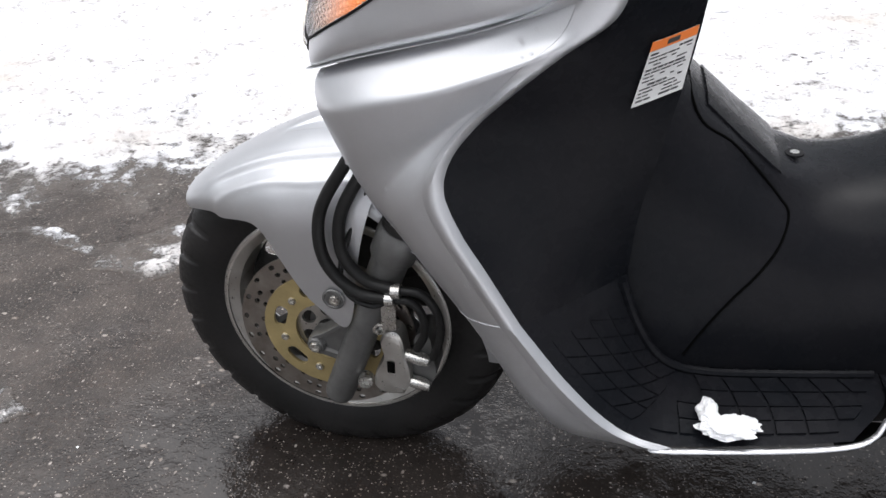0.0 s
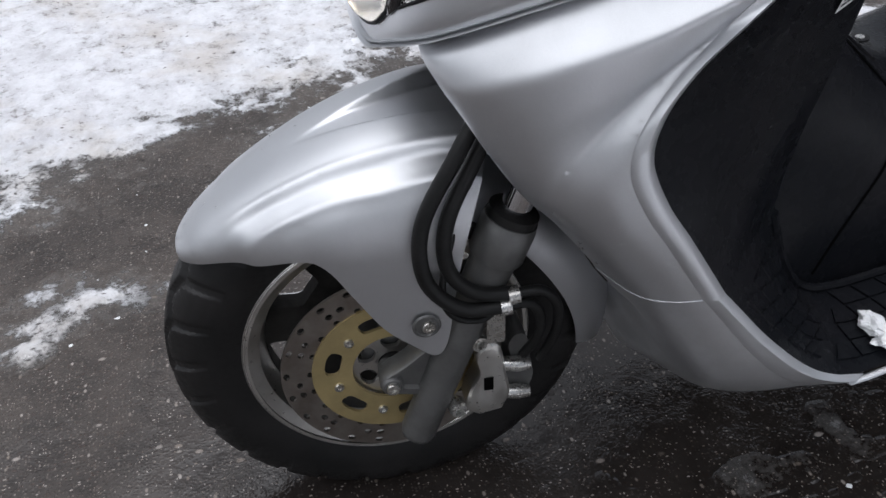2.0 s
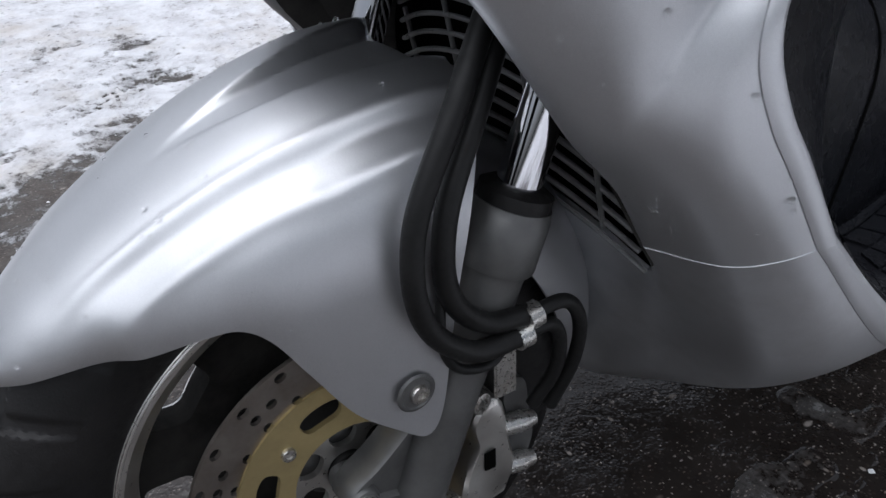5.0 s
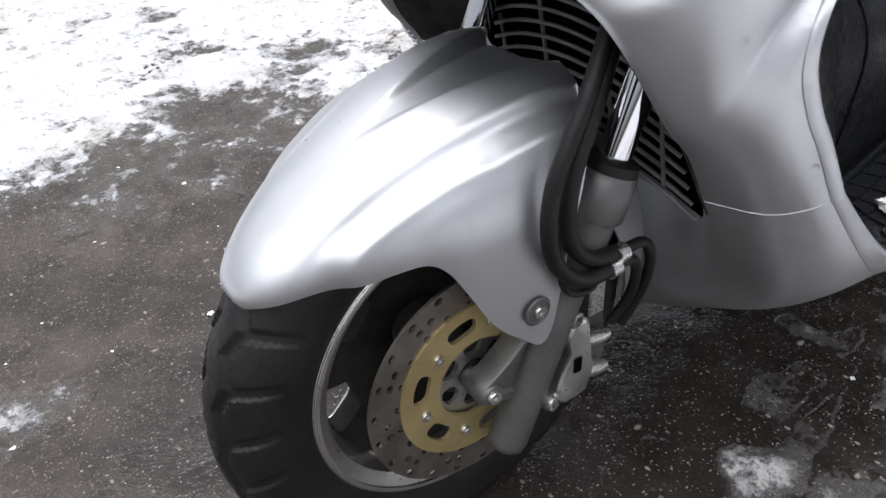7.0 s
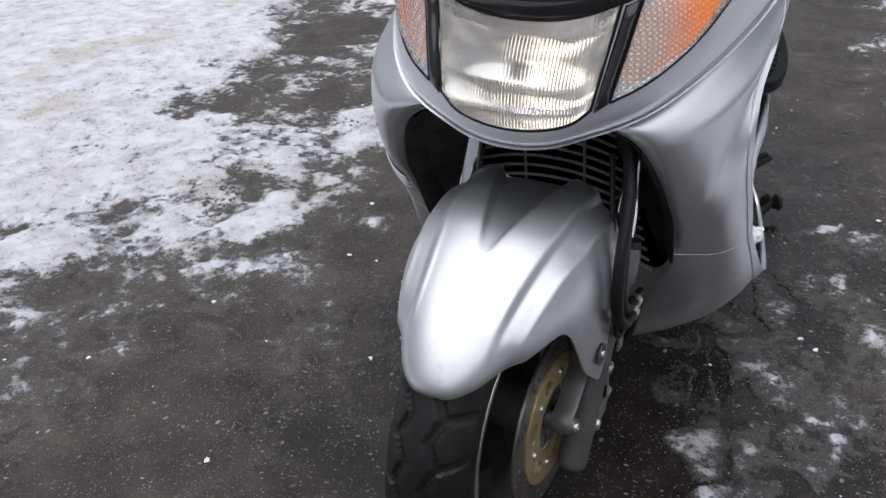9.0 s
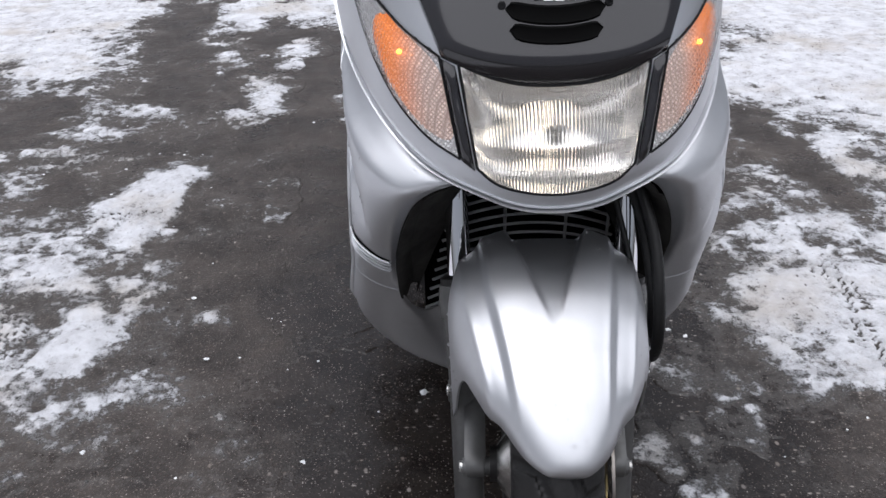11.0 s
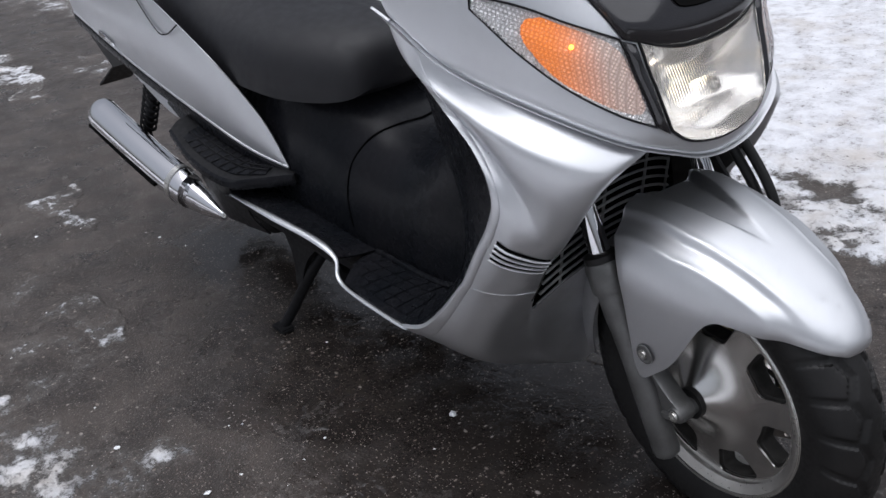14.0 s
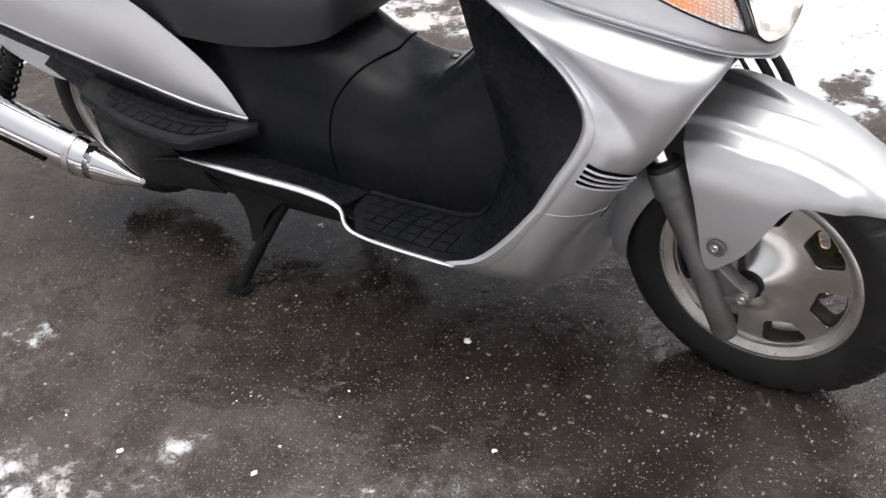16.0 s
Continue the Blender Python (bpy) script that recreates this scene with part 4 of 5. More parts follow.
for s, side in SIDES:
    low = ((-1.020, 0.207, 0.456), (-1.130, 0.245, 0.487), (-1.300, 0.272, 0.535), (-1.700, 0.290, 0.615), (-2.140, 0.282, 0.700))
    high = ((-1.020, 0.207, 0.460), (-1.060, 0.222, 0.555), (-1.130, 0.246, 0.640), (-1.250, 0.272, 0.730), (-1.600, 0.270, 0.850), (-2.100, 0.220, 0.930))
    g = coons(low, high, (low[0], ((low[0][0] + high[0][0]) / 2, 0.207, 0.458), high[0]), (low[-1], (-2.13, 0.27, 0.82), high[-1]), 50, 16, lambda u, v: np.concatenate([0 * u * v, 0.02 * np.sin(np.pi * v) * np.sqrt(u), 0 * u * v], -1))
    rear = part("rear_side_panel", sheet(side(g), shell=0.004), SILVER, scooter, "silver rear side panel that tapers to a point")
    lo = spline(low, 50)
    rows = [lo + (0, -0.001, 0.002), lo + (0, 0.006, -0.004), lo + (0, 0.007, -0.020), lo + (0, 0.001, -0.032), lo + (0, -0.030, -0.034)]
    part("lower_strip", sheet(side(np.array(rows))), PLASTIC, rear, "black strip under the panel")
    part("panel_lip", tube(side(lo + (0, 0.001, 0.003)), 0.0035, 8), SILVER, rear, "bright lower lip")
    part("panel_seam", tube(side(spline(((-1.284, 0.289, 0.765), (-1.36, 0.297, 0.735), (-1.43, 0.296, 0.745), (-1.58, 0.284, 0.84)), 24)), 0.0018, 6), DARK, rear)
    for k in range(5):
        c = lo[34 + k] * 1.0 + (0, 0.012, 0.022)
        part("badge_bar", box(np.array(c * (1, s, 1)) - (0.014, 0.002, 0.008), np.array(c * (1, s, 1)) + (0.014, 0.002, 0.008), 0.002), CHROME, rear, "chrome badge piece")
    # body side below the seat, passenger footboard, skirt
    rail = T_BACK[4:]
    g = coons(((-0.760, 0.175, 0.325), (-0.90, 0.20, 0.36), (-1.15, 0.23, 0.40), (-1.40, 0.25, 0.44)), [(x, y - 0.004, z + 0.001) for x, y, z in rail], ((-0.760, 0.175, 0.325), (-0.757, 0.23, 0.335), (-0.752, 0.278, 0.351)), ((-1.40, 0.25, 0.44), (-1.28, 0.29, 0.42), (-1.145, 0.318, 0.398)), 24, 8)
    part("side_step", sheet(side(g), shell=0.004), PLASTIC, scooter, "black step beside the seat base")
    skirt = [(x, y - 0.002, z - 0.004) for x, y, z in T_BACK[2:]]
    g = coons(skirt, ((-0.700, 0.20, 0.27), (-0.80, 0.22, 0.28), (-1.00, 0.24, 0.30), (-1.35, 0.25, 0.31)), (skirt[0], (-0.700, 0.26, 0.28), (-0.700, 0.20, 0.27)), (skirt[-1], (-1.25, 0.30, 0.36), (-1.35, 0.25, 0.31)), 30, 10)
    part("under_skirt", sheet(side(g), shell=0.004), MATTE, scooter, "black lower skirt")
    g = coons(((-1.10, 0.31, 0.394), (-1.28, 0.29, 0.42), (-1.50, 0.24, 0.43)), ((-1.10, 0.262, 0.285), (-1.26, 0.258, 0.262), (-1.40, 0.250, 0.250), (-1.54, 0.225, 0.305)), ((-1.10, 0.31, 0.394), (-1.10, 0.30, 0.34), (-1.10, 0.262, 0.285)), ((-1.50, 0.24, 0.43), (-1.53, 0.235, 0.37), (-1.54, 0.225, 0.305)), 20, 10)
    part("skirt_tail", sheet(side(g), shell=0.004), MATTE, scooter, "black tail of the lower skirt")
    inner = ((-0.996, 0.203, 0.452), (-1.13, 0.236, 0.466), (-1.30, 0.258, 0.498), (-1.41, 0.270, 0.522))
    outer = ((-0.990, 0.214, 0.452), (-1.055, 0.290, 0.449), (-1.110, 0.338, 0.452), (-1.25, 0.352, 0.474), (-1.40, 0.335, 0.506))
    top = coons(inner, outer, (inner[0], (-0.993, 0.208, 0.452), outer[0]), (inner[-1], (-1.415, 0.305, 0.518), outer[-1]), 32, 12)
    step = part("passenger_footboard", sheet(side(top), shell=0.022), MATTE, scooter, "black passenger footboard with a ribbed rubber pad")
    pad = top[2:10, 5:27] + (0, 0, 0.003)
    part("step_pad", sheet(side(pad), shell=0.003), PLASTIC, step, "black rubber pad")
    for k in range(9):
        a, b = pad[0][1 + 2 * k], pad[7][3 + 2 * k]
        part("rib", tube(side(spline((a + (0, 0, 0.002), (a + b) / 2 + (0, 0, 0.0015), b + (0, 0, 0.0015)), 6)), 0.0015, 6), MATTE, step)
    for f in (0.3, 0.7):
        part("rib", tube(side(pad[int(f * 7)] + (0, 0, 0.002)), 0.0022, 6), MATTE, step)
    g = np.array([top[-1] + (0, 0, 0.001), top[-1] + (0, 0.006, -0.004), top[-1] + (0, 0.006, -0.018), top[-1] + (0, -0.004, -0.026), top[-1] + (0.0, -0.05, -0.032)])
    part("step_lip", sheet(side(g)), PLASTIC, step, "rounded black lip")

# underside
g = [[(x, y, 0.62 - z) for x, y, z in row] for row in loft_x(((-0.42, 0.12, 0.31, 0.44, 2.4), (-0.55, 0.18, 0.31, 0.45, 2.4), (-0.8, 0.2, 0.31, 0.42, 2.4), (-1.4, 0.18, 0.31, 0.38, 2.4)))]
part("engine_underside", sheet(g), MATTE, scooter, "black engine casing under the floor")

part("engine_block", box((-1.45, -0.17, 0.20), (-0.85, 0.17, 0.46), 0.03), MATTE, scooter, "black engine and swing arm under the seat")
for s, side in SIDES:
    g = coons(((-1.36, 0.20, 0.56), (-1.60, 0.215, 0.60), (-2.02, 0.215, 0.66)), ((-1.50, 0.200, 0.455), (-1.70, 0.210, 0.470), (-2.03, 0.215, 0.600)), ((-1.36, 0.20, 0.56), (-1.42, 0.20, 0.50), (-1.50, 0.200, 0.455)), ((-2.02, 0.215, 0.66), (-2.03, 0.217, 0.63), (-2.03, 0.215, 0.600)), 20, 10)
    part("rear_guard_panel", sheet(side(g), shell=0.004), SILVER_LOW, scooter, "silver guard panel beside the rear wheel")
# rear wheel
rear_wheel, RM = wheel(scooter, "rear_wheel", (-1.68, 0.06, 0.287), Matrix.Identity(4), 0.065, 0.262, 0.180)

# exhaust on the right side
line = spline(((-1.43, -0.235, 0.226), (-1.50, -0.250, 0.245), (-1.60, -0.268, 0.272), (-1.85, -0.285, 0.330), (-2.14, -0.296, 0.392)), 40)
t = np.linspace(0, 1, 40)
r = np.interp(t, (0, 0.02, 0.10, 0.22, 0.3, 0.93, 0.98, 1.0), (0.012, 0.016, 0.036, 0.052, 0.058, 0.060, 0.052, 0.04))
muffler = part("exhaust_muffler", tube(line, r, 28), CHROME, scooter, "bright chrome exhaust muffler with a heat shield")
cover = [p + np.array((0, -0.010, 0.014)) for p in line[7:38]]
part("heat_shield", tube(cover, np.interp(np.linspace(0, 1, 31), (0, 0.03, 0.95, 1), (0.053, 0.056, 0.060, 0.050)), 28), CHROME, muffler, "chrome heat shield")
part("shield_slot", tube([p + np.array((0.0, -0.0672, 0.000)) for p in line[13:37]], 0.0055, 8), DARK, muffler, "dark slot along the shield")
part("shield_clamp", tube([p + np.array((0, -0.010, 0.014)) for p in line[9:11]], 0.0585, 28), ZINC, muffler, "clamp at the end of the shield")
bolt((-1.425, -0.238, 0.230), (0.6, -0.6, 0.5), 0.008, 0.006, ZINC, muffler)

# centre stand
stand = part("centre_stand", tube(spline(((-1.00, -0.10, 0.26), (-1.03, -0.16, 0.22), (-1.08, -0.20, 0.14), (-1.135, -0.235, 0.05), (-1.155, -0.262, 0.010)), 30), 0.014, 14), MATTE, scooter, "black centre stand on the ground")
part("stand_leg", tube(spline(((-1.00, 0.10, 0.26), (-1.03, 0.16, 0.22), (-1.08, 0.20, 0.14), (-1.135, 0.235, 0.05), (-1.155, 0.262, 0.010)), 30), 0.014, 14), MATTE, stand)
part("stand_foot", box((-1.185, -0.290, 0.0), (-1.125, -0.245, 0.012)), MATTE, stand)
part("stand_foot", box((-1.185, 0.245, 0.0), (-1.125, 0.290, 0.012)), MATTE, stand)
for s, side in SIDES:
    part("stand_web", sheet(side((((-0.965, 0.190, 0.275), (-1.18, 0.190, 0.275)), ((-1.01, 0.195, 0.245), (-1.150, 0.195, 0.245)), ((-1.045, 0.200, 0.215), (-1.125, 0.200, 0.215)), ((-1.068, 0.205, 0.180), (-1.115, 0.205, 0.180)), ((-1.085, 0.215, 0.130), (-1.112, 0.215, 0.130)))), shell=0.016), MATTE, stand, "black triangular stand web")
# levers on the left: stand lever with a pad, and a short twin bar
lever = part("stand_lever", tube(spline(((-1.02, 0.25, 0.16), (-1.12, 0.31, 0.095), (-1.24, 0.355, 0.055), (-1.335, 0.387, 0.046)), 24), 0.009, 12), MATTE, stand, "black stand lever")
part("lever_pad", tube([(-1.330, 0.363, 0.048), (-1.333, 0.373, 0.046), (-1.338, 0.388, 0.042), (-1.343, 0.403, 0.046), (-1.346, 0.413, 0.048)], [0.013, 0.022, 0.013, 0.022, 0.013], 16), RUBBER, stand, "rubber lever pad")
for k in (0, 1):
    part("twin_bar", tube(((-0.98, 0.22 + 0.018 * k, 0.262 - 0.012 * k), (-1.10, 0.28 + 0.018 * k, 0.240 - 0.012 * k), (-1.225, 0.345 + 0.010 * k, 0.220 - 0.008 * k)), [0.011, 0.010, 0.007], 12), MATTE, stand, "black bar beside the stand")
part("stand_plate", tube([(-1.05, 0.178, 0.285), (-1.05, 0.188, 0.285)], 0.05, 28), MATTE, stand)
# rear shock and mudflap
shock = part("rear_shock", tube([(-1.80, -0.185, 0.52), (-1.98, -0.19, 0.33)], 0.020, 16), MATTE, scooter, "black rear shock absorber")
a = np.linspace(0, 14 * np.pi, 160)
coil = np.stack([-1.80 - 0.16 * a / a[-1] + 0.030 * np.cos(a) * 0.72, -0.187 + 0.030 * np.sin(a), 0.52 - 0.165 * a / a[-1] - 0.030 * np.cos(a) * 0.68], 1)
part("spring", tube(coil, 0.005, 6), MATTE, shock)
part("rear_mudflap", sheet([[(-2.42, y, 0.60), (-2.27, y, 0.49), (-2.46, y, 0.40)] for y in np.linspace(-0.11, 0.11, 5)], shell=0.006), MATTE, scooter, "black rear mudflap under the tail")
part("tail_frame", tube(spline(((-1.90, 0.0, 0.70), (-2.15, 0.0, 0.66), (-2.36, 0.0, 0.57)), 16), 0.012, 12, flat=0.6), MATTE, scooter, "black frame under the tail")

# inner walls, coloured dark for shade, and the grille behind the wheel
for s, side in SIDES:
    inner = ((-0.200, 0.098, 0.672), (-0.216, 0.104, 0.600), (-0.228, 0.134, 0.535), (-0.250, 0.158, 0.465), (-0.288, 0.172, 0.400))
    inner = front_edge(inner, s)
    f_up = front_edge(F_UP, s)
    rim = [(x - 0.003 - 0.020 * float(smooth(-z, -0.66, -0.60)), y - 0.005 - 0.006 * float(smooth(-z, -0.66, -0.60)), z) for x, y, z in f_up]
    part("wheel_well", sheet(side(coons((rim[0], (-0.13, 0.10, 0.680), inner[0]), (rim[-1], (-0.27, 0.182, 0.43), inner[-1]), rim, inner, 12, 20)), shell=0.003), DUST_SHADE, scooter, "inner wall beside the fork, coloured dark for shade")


SLAT = wear(principled("slat_plastic", (0.20, 0.20, 0.20), 0.3), (0.17, 0.17, 0.17), (0.25, 0.25, 0.25), 20.0, 0.25, 0.40)


def grille_at(y, z):
    """A point of the grille; its bars sag and run back to the sides."""
    return (-0.205 - 1.0 * y * y - 0.20 * (0.62 - z), y, z - 2.0 * y * y)


# added near-black sheet: stands in for the shade between the slats
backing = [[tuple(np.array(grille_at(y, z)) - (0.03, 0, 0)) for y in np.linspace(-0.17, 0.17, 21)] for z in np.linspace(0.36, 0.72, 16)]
grille = part("radiator_grille", sheet(backing, shell=0.003), DARK, scooter, "slatted grille behind the front wheel, on a near-black sheet for the shaded gaps")
for k in range(15):
    z = 0.672 - 0.0170 * k
    wide = np.interp(k, (0, 4, 5, 14), (0.098, 0.104, 0.122, 0.160))
    bar = spline([grille_at(y, z) for y in np.linspace(-wide, wide, 9)], 25)
    part("slat", tube(bar - (0, 0.010, 0), 0.0027, 8, flat=0.9), SLAT, grille)
for y, high in ((-0.125, 0.585), (-0.046, 0.68), (0.046, 0.68), (0.112, 0.585)):
    part("grille_post", tube(spline([grille_at(y, z) for z in (high, 0.56, 0.5, 0.44)], 12), 0.0024, 8), SLAT, grille)
# lower cowl: one piece round the nose under the grille, with softly rounded corners
top = [low_sides[-1][0, 0], *(grille_at(y - 0.010, 0.435) for y in np.linspace(-0.165, 0.165, 9)), low_sides[1][0, 0]]
low = ((-0.345, -0.030, 0.155), (-0.343, 0.0, 0.152), (-0.345, 0.030, 0.155))
nose = coons(top, low, low_sides[-1][:, 0], low_sides[1][:, 0], 44, 34, lambda u, v: np.concatenate([0.03 * np.sin(np.pi * v) * np.sin(np.pi * u), 0 * u * v, 0 * u * v], -1))
nose[:, 0], nose[:, -1] = low_sides[-1][:, 0], low_sides[1][:, 0]
whole = np.hstack([low_sides[-1][:, :0:-1], nose, low_sides[1][:, 1:]])
cols = np.arange(whole.shape[1])
soft = sum(np.exp(-(((cols - c) / 4.5) ** 2)) for c in (29, whole.shape[1] - 30))[None, :, None] * smooth(np.arange(34), 5, 16)[:, None, None]
for k in range(60):
    mean = whole.copy()
    mean[:, 1:-1] = (whole[:, :-2] + whole[:, 2:]) / 2
    whole = whole + 0.8 * np.clip(soft, 0, 1) * (mean - whole)
part("lower_cowl", sheet(whole, shell=0.004, out=(1.0, 0, 0.0)), SILVER_LOW, scooter, "silver lower cowl with dried road splashes")

# ---- ground: wet asphalt under patches of trodden snow ----
def cells(m, scale, stretch=(1, 1, 1)):
    n, l = m.node_tree.nodes, m.node_tree.links
    tc, mp, v = n.new("ShaderNodeTexCoord"), n.new("ShaderNodeMapping"), n.new("ShaderNodeTexVoronoi")
    mp.inputs["Scale"].default_value = stretch
    v.inputs["Scale"].default_value = scale
    l.new(tc.outputs["Object"], mp.inputs["Vector"])
    l.new(mp.outputs[0], v.inputs["Vector"])
    sep = n.new("ShaderNodeSeparateColor")
    l.new(v.outputs["Color"], sep.inputs[0])
    return v.outputs["Distance"], sep.outputs[0], sep.outputs[1]


def times(m, a, b):
    t = m.node_tree.nodes.new("ShaderNodeMath")
    t.operation = "MULTIPLY"
    m.node_tree.links.new(a, t.inputs[0])
    m.node_tree.links.new(b, t.inputs[1])
    return t.outputs[0]


def asphalt_look(m):
    """Colour, roughness and relief of dark brown wet asphalt: bound stones of many greys, a few light chips, damp and
    drier areas, and painted shade round the scooter.
    """
    mid = noise_node(m, 14.0, 6.0, 0.65)
    d, r, q = cells(m, 210.0)
    color = mix(m, ramp(m, mid.outputs[0], 0.3, 0.7, 0.0, 1.0), (0.024, 0.0203, 0.0182), (0.050, 0.0425, 0.0385))
    color = mix(m, times(m, ramp(m, r, 0.62, 0.85, 0.0, 0.8), ramp(m, d, 0.3, 0.5, 1.0, 0.0)), color, (0.12, 0.102, 0.09))
    color = mix(m, times(m, ramp(m, q, 0.80, 0.86, 0.0, 0.7), ramp(m, d, 0.3, 0.5, 1.0, 0.0)), color, (0.042, 0.023, 0.016))
    n, l = m.node_tree.nodes, m.node_tree.links
    # meltwater round the scooter; its dark colour also paints the scooter's shade and reflection
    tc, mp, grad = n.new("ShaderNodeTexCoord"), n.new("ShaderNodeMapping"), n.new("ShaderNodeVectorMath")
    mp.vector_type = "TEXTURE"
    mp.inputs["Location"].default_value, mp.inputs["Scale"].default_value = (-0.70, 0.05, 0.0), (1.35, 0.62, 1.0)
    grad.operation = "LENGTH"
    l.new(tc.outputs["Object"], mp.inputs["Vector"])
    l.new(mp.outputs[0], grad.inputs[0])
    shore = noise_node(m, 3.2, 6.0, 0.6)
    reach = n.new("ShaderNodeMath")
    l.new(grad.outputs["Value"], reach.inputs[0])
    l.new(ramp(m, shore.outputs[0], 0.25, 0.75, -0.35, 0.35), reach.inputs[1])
    wet_shade = ramp(m, reach.outputs[0], 0.72, 1.08, 1.0, 0.0)
    dirt, wet = noise_node(m, 4.5, 9.0, 0.7), noise_node(m, 7.0, 5.0, 0.6)
    color = mix(m, ramp(m, dirt.outputs[0], 0.44, 0.72, 0.0, 0.6), color, (0.115, 0.097, 0.085))
    # near-black mixed in for the shade under the scooter, besides the wet
    color = mix(m, ramp(m, wet_shade, 0.0, 1.0, 0.0, 0.60), color, (0.008, 0.0066, 0.006))
    l.new(ramp(m, wet_shade, 0.0, 1.0, 0.24, 0.40), n["Principled BSDF"].inputs["Specular IOR Level"])
    for scale, rare, stretch in ((85.0, 0.80, (1.0, 1.8, 1.0)), (50.0, 0.88, (1.7, 1.0, 1.0)), (34.0, 0.93, (1.0, 1.6, 1.0)), (130.0, 0.74, (1.6, 1.0, 1.0)), (150.0, 0.78, (1.0, 1.5, 1.0))):
        d2, r2, q2 = cells(m, scale, stretch)
        chip = times(m, ramp(m, r2, rare, rare + 0.02, 0.0, 1.0), ramp(m, d2, 0.14, 0.26, 1.0, 0.0))
        color = mix(m, chip, color, mix(m, q2, (0.13, 0.105, 0.085), (0.34, 0.31, 0.285)))
    dry = n.new("ShaderNodeMath")
    dry.operation = "MULTIPLY_ADD"
    l.new(wet_shade, dry.inputs[0])
    dry.inputs[1].default_value = -0.26
    l.new(wet.outputs[0], dry.inputs[2])
    damp = ramp(m, dry.outputs[0], 0.20, 0.62, 0.07, 0.50)
    add = m.node_tree.nodes.new("ShaderNodeMath")
    m.node_tree.links.new(ramp(m, d, 0.0, 0.6, 0.3, 0.0), add.inputs[0])
    m.node_tree.links.new(mid.outputs[0], add.inputs[1])
    return color, damp, times(m, add.outputs[0], ramp(m, dry.outputs[0], 0.15, 0.5, 0.04, 1.0))


def asphalt():
    m = principled("wet_asphalt", (0.03, 0.027, 0.025), 0.35, Specular_IOR_Level=0.24)
    n, l = m.node_tree.nodes, m.node_tree.links
    b = n["Principled BSDF"]
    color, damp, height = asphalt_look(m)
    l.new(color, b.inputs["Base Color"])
    l.new(damp, b.inputs["Roughness"])
    bn = n.new("ShaderNodeBump")
    bn.inputs["Strength"].default_value, bn.inputs["Distance"].default_value = 0.9, 0.004
    l.new(height, bn.inputs["Height"])
    l.new(bn.outputs[0], b.inputs["Normal"])
    return m


def snow():
    """Trodden snow: white and grey, with brown smears and dark grit; where it is thin the asphalt shows."""
    m = principled("trodden_snow", (0.8, 0.81, 0.83), 0.6, Specular_IOR_Level=0.35)
    n, l = m.node_tree.nodes, m.node_tree.links
    b = n["Principled BSDF"]
    at = n.new("ShaderNodeAttribute")
    at.attribute_name = "cover"
    t, f, g, h = noise_node(m, 42.0, 8.0, 0.72), noise_node(m, 2.6, 6.0, 0.65), noise_node(m, 11.0, 7.0, 0.72), noise_node(m, 150.0, 4.0, 0.7)
    add = n.new("ShaderNodeMath")
    l.new(at.outputs["Fac"], add.inputs[0])
    l.new(ramp(m, t.outputs[0], 0.2, 0.8, -0.75, 0.75), add.inputs[1])
    more = n.new("ShaderNodeMath")
    l.new(add.outputs[0], more.inputs[0])
    l.new(ramp(m, h.outputs[0], 0.2, 0.8, -0.22, 0.22), more.inputs[1])
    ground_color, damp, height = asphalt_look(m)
    white = mix(m, ramp(m, g.outputs[0], 0.40, 0.66, 0.0, 1.0), (0.77, 0.78, 0.81), (0.55, 0.55, 0.57))
    white = mix(m, ramp(m, f.outputs[0], 0.50, 0.70, 0.0, 0.7), white, (0.50, 0.45, 0.39))
    d, r, q = cells(m, 46.0, (1.0, 1.8, 1.0))
    grit = times(m, times(m, ramp(m, r, 0.80, 0.84, 0.0, 1.0), ramp(m, d, 0.10, 0.30, 1.0, 0.0)), ramp(m, f.outputs[0], 0.42, 0.55, 0.1, 0.9))
    white = mix(m, grit, white, (0.10, 0.09, 0.08))
    smear = times(m, ramp(m, t.outputs[0], 0.52, 0.64, 0.0, 0.85), ramp(m, g.outputs[0], 0.46, 0.60, 0.0, 1.0))
    white = mix(m, smear, white, (0.17, 0.155, 0.145))
    film = mix(m, ramp(m, more.outputs[0], -0.25, 0.30, 0.0, 0.45), ground_color, (0.24, 0.23, 0.22))
    l.new(mix(m, ramp(m, more.outputs[0], 0.16, 0.52, 0.0, 1.0), film, white), b.inputs["Base Color"])
    wet = n.new("ShaderNodeMix")
    l.new(ramp(m, more.outputs[0], -0.45, 0.15, 0.0, 1.0), wet.inputs[0])
    l.new(damp, wet.inputs[2])
    wet.inputs[3].default_value = 0.75
    l.new(wet.outputs[0], b.inputs["Roughness"])
    bn = n.new("ShaderNodeBump")
    bn.inputs["Strength"].default_value, bn.inputs["Distance"].default_value = 1.0, 0.011
    relief = n.new("ShaderNodeMix")
    l.new(ramp(m, more.outputs[0], 0.1, 0.5, 0.0, 1.0), relief.inputs[0])
    half = n.new("ShaderNodeMath")
    half.operation = "MULTIPLY"
    half.inputs[1].default_value = 0.3
    l.new(height, half.inputs[0])
    l.new(half.outputs[0], relief.inputs[2])
    l.new(t.outputs[0], relief.inputs[3])
    l.new(relief.outputs[0], bn.inputs["Height"])
    l.new(bn.outputs[0], b.inputs["Normal"])
    return m


ASPHALT, SNOW = asphalt(), snow()
bm = bmesh.new()
bmesh.ops.create_grid(bm, x_segments=40, y_segments=40, size=400.0)
ground = part("ground", bm, ASPHALT, None, "dark wet asphalt with embedded stones, coloured darker for shade round the scooter", smooth=False)
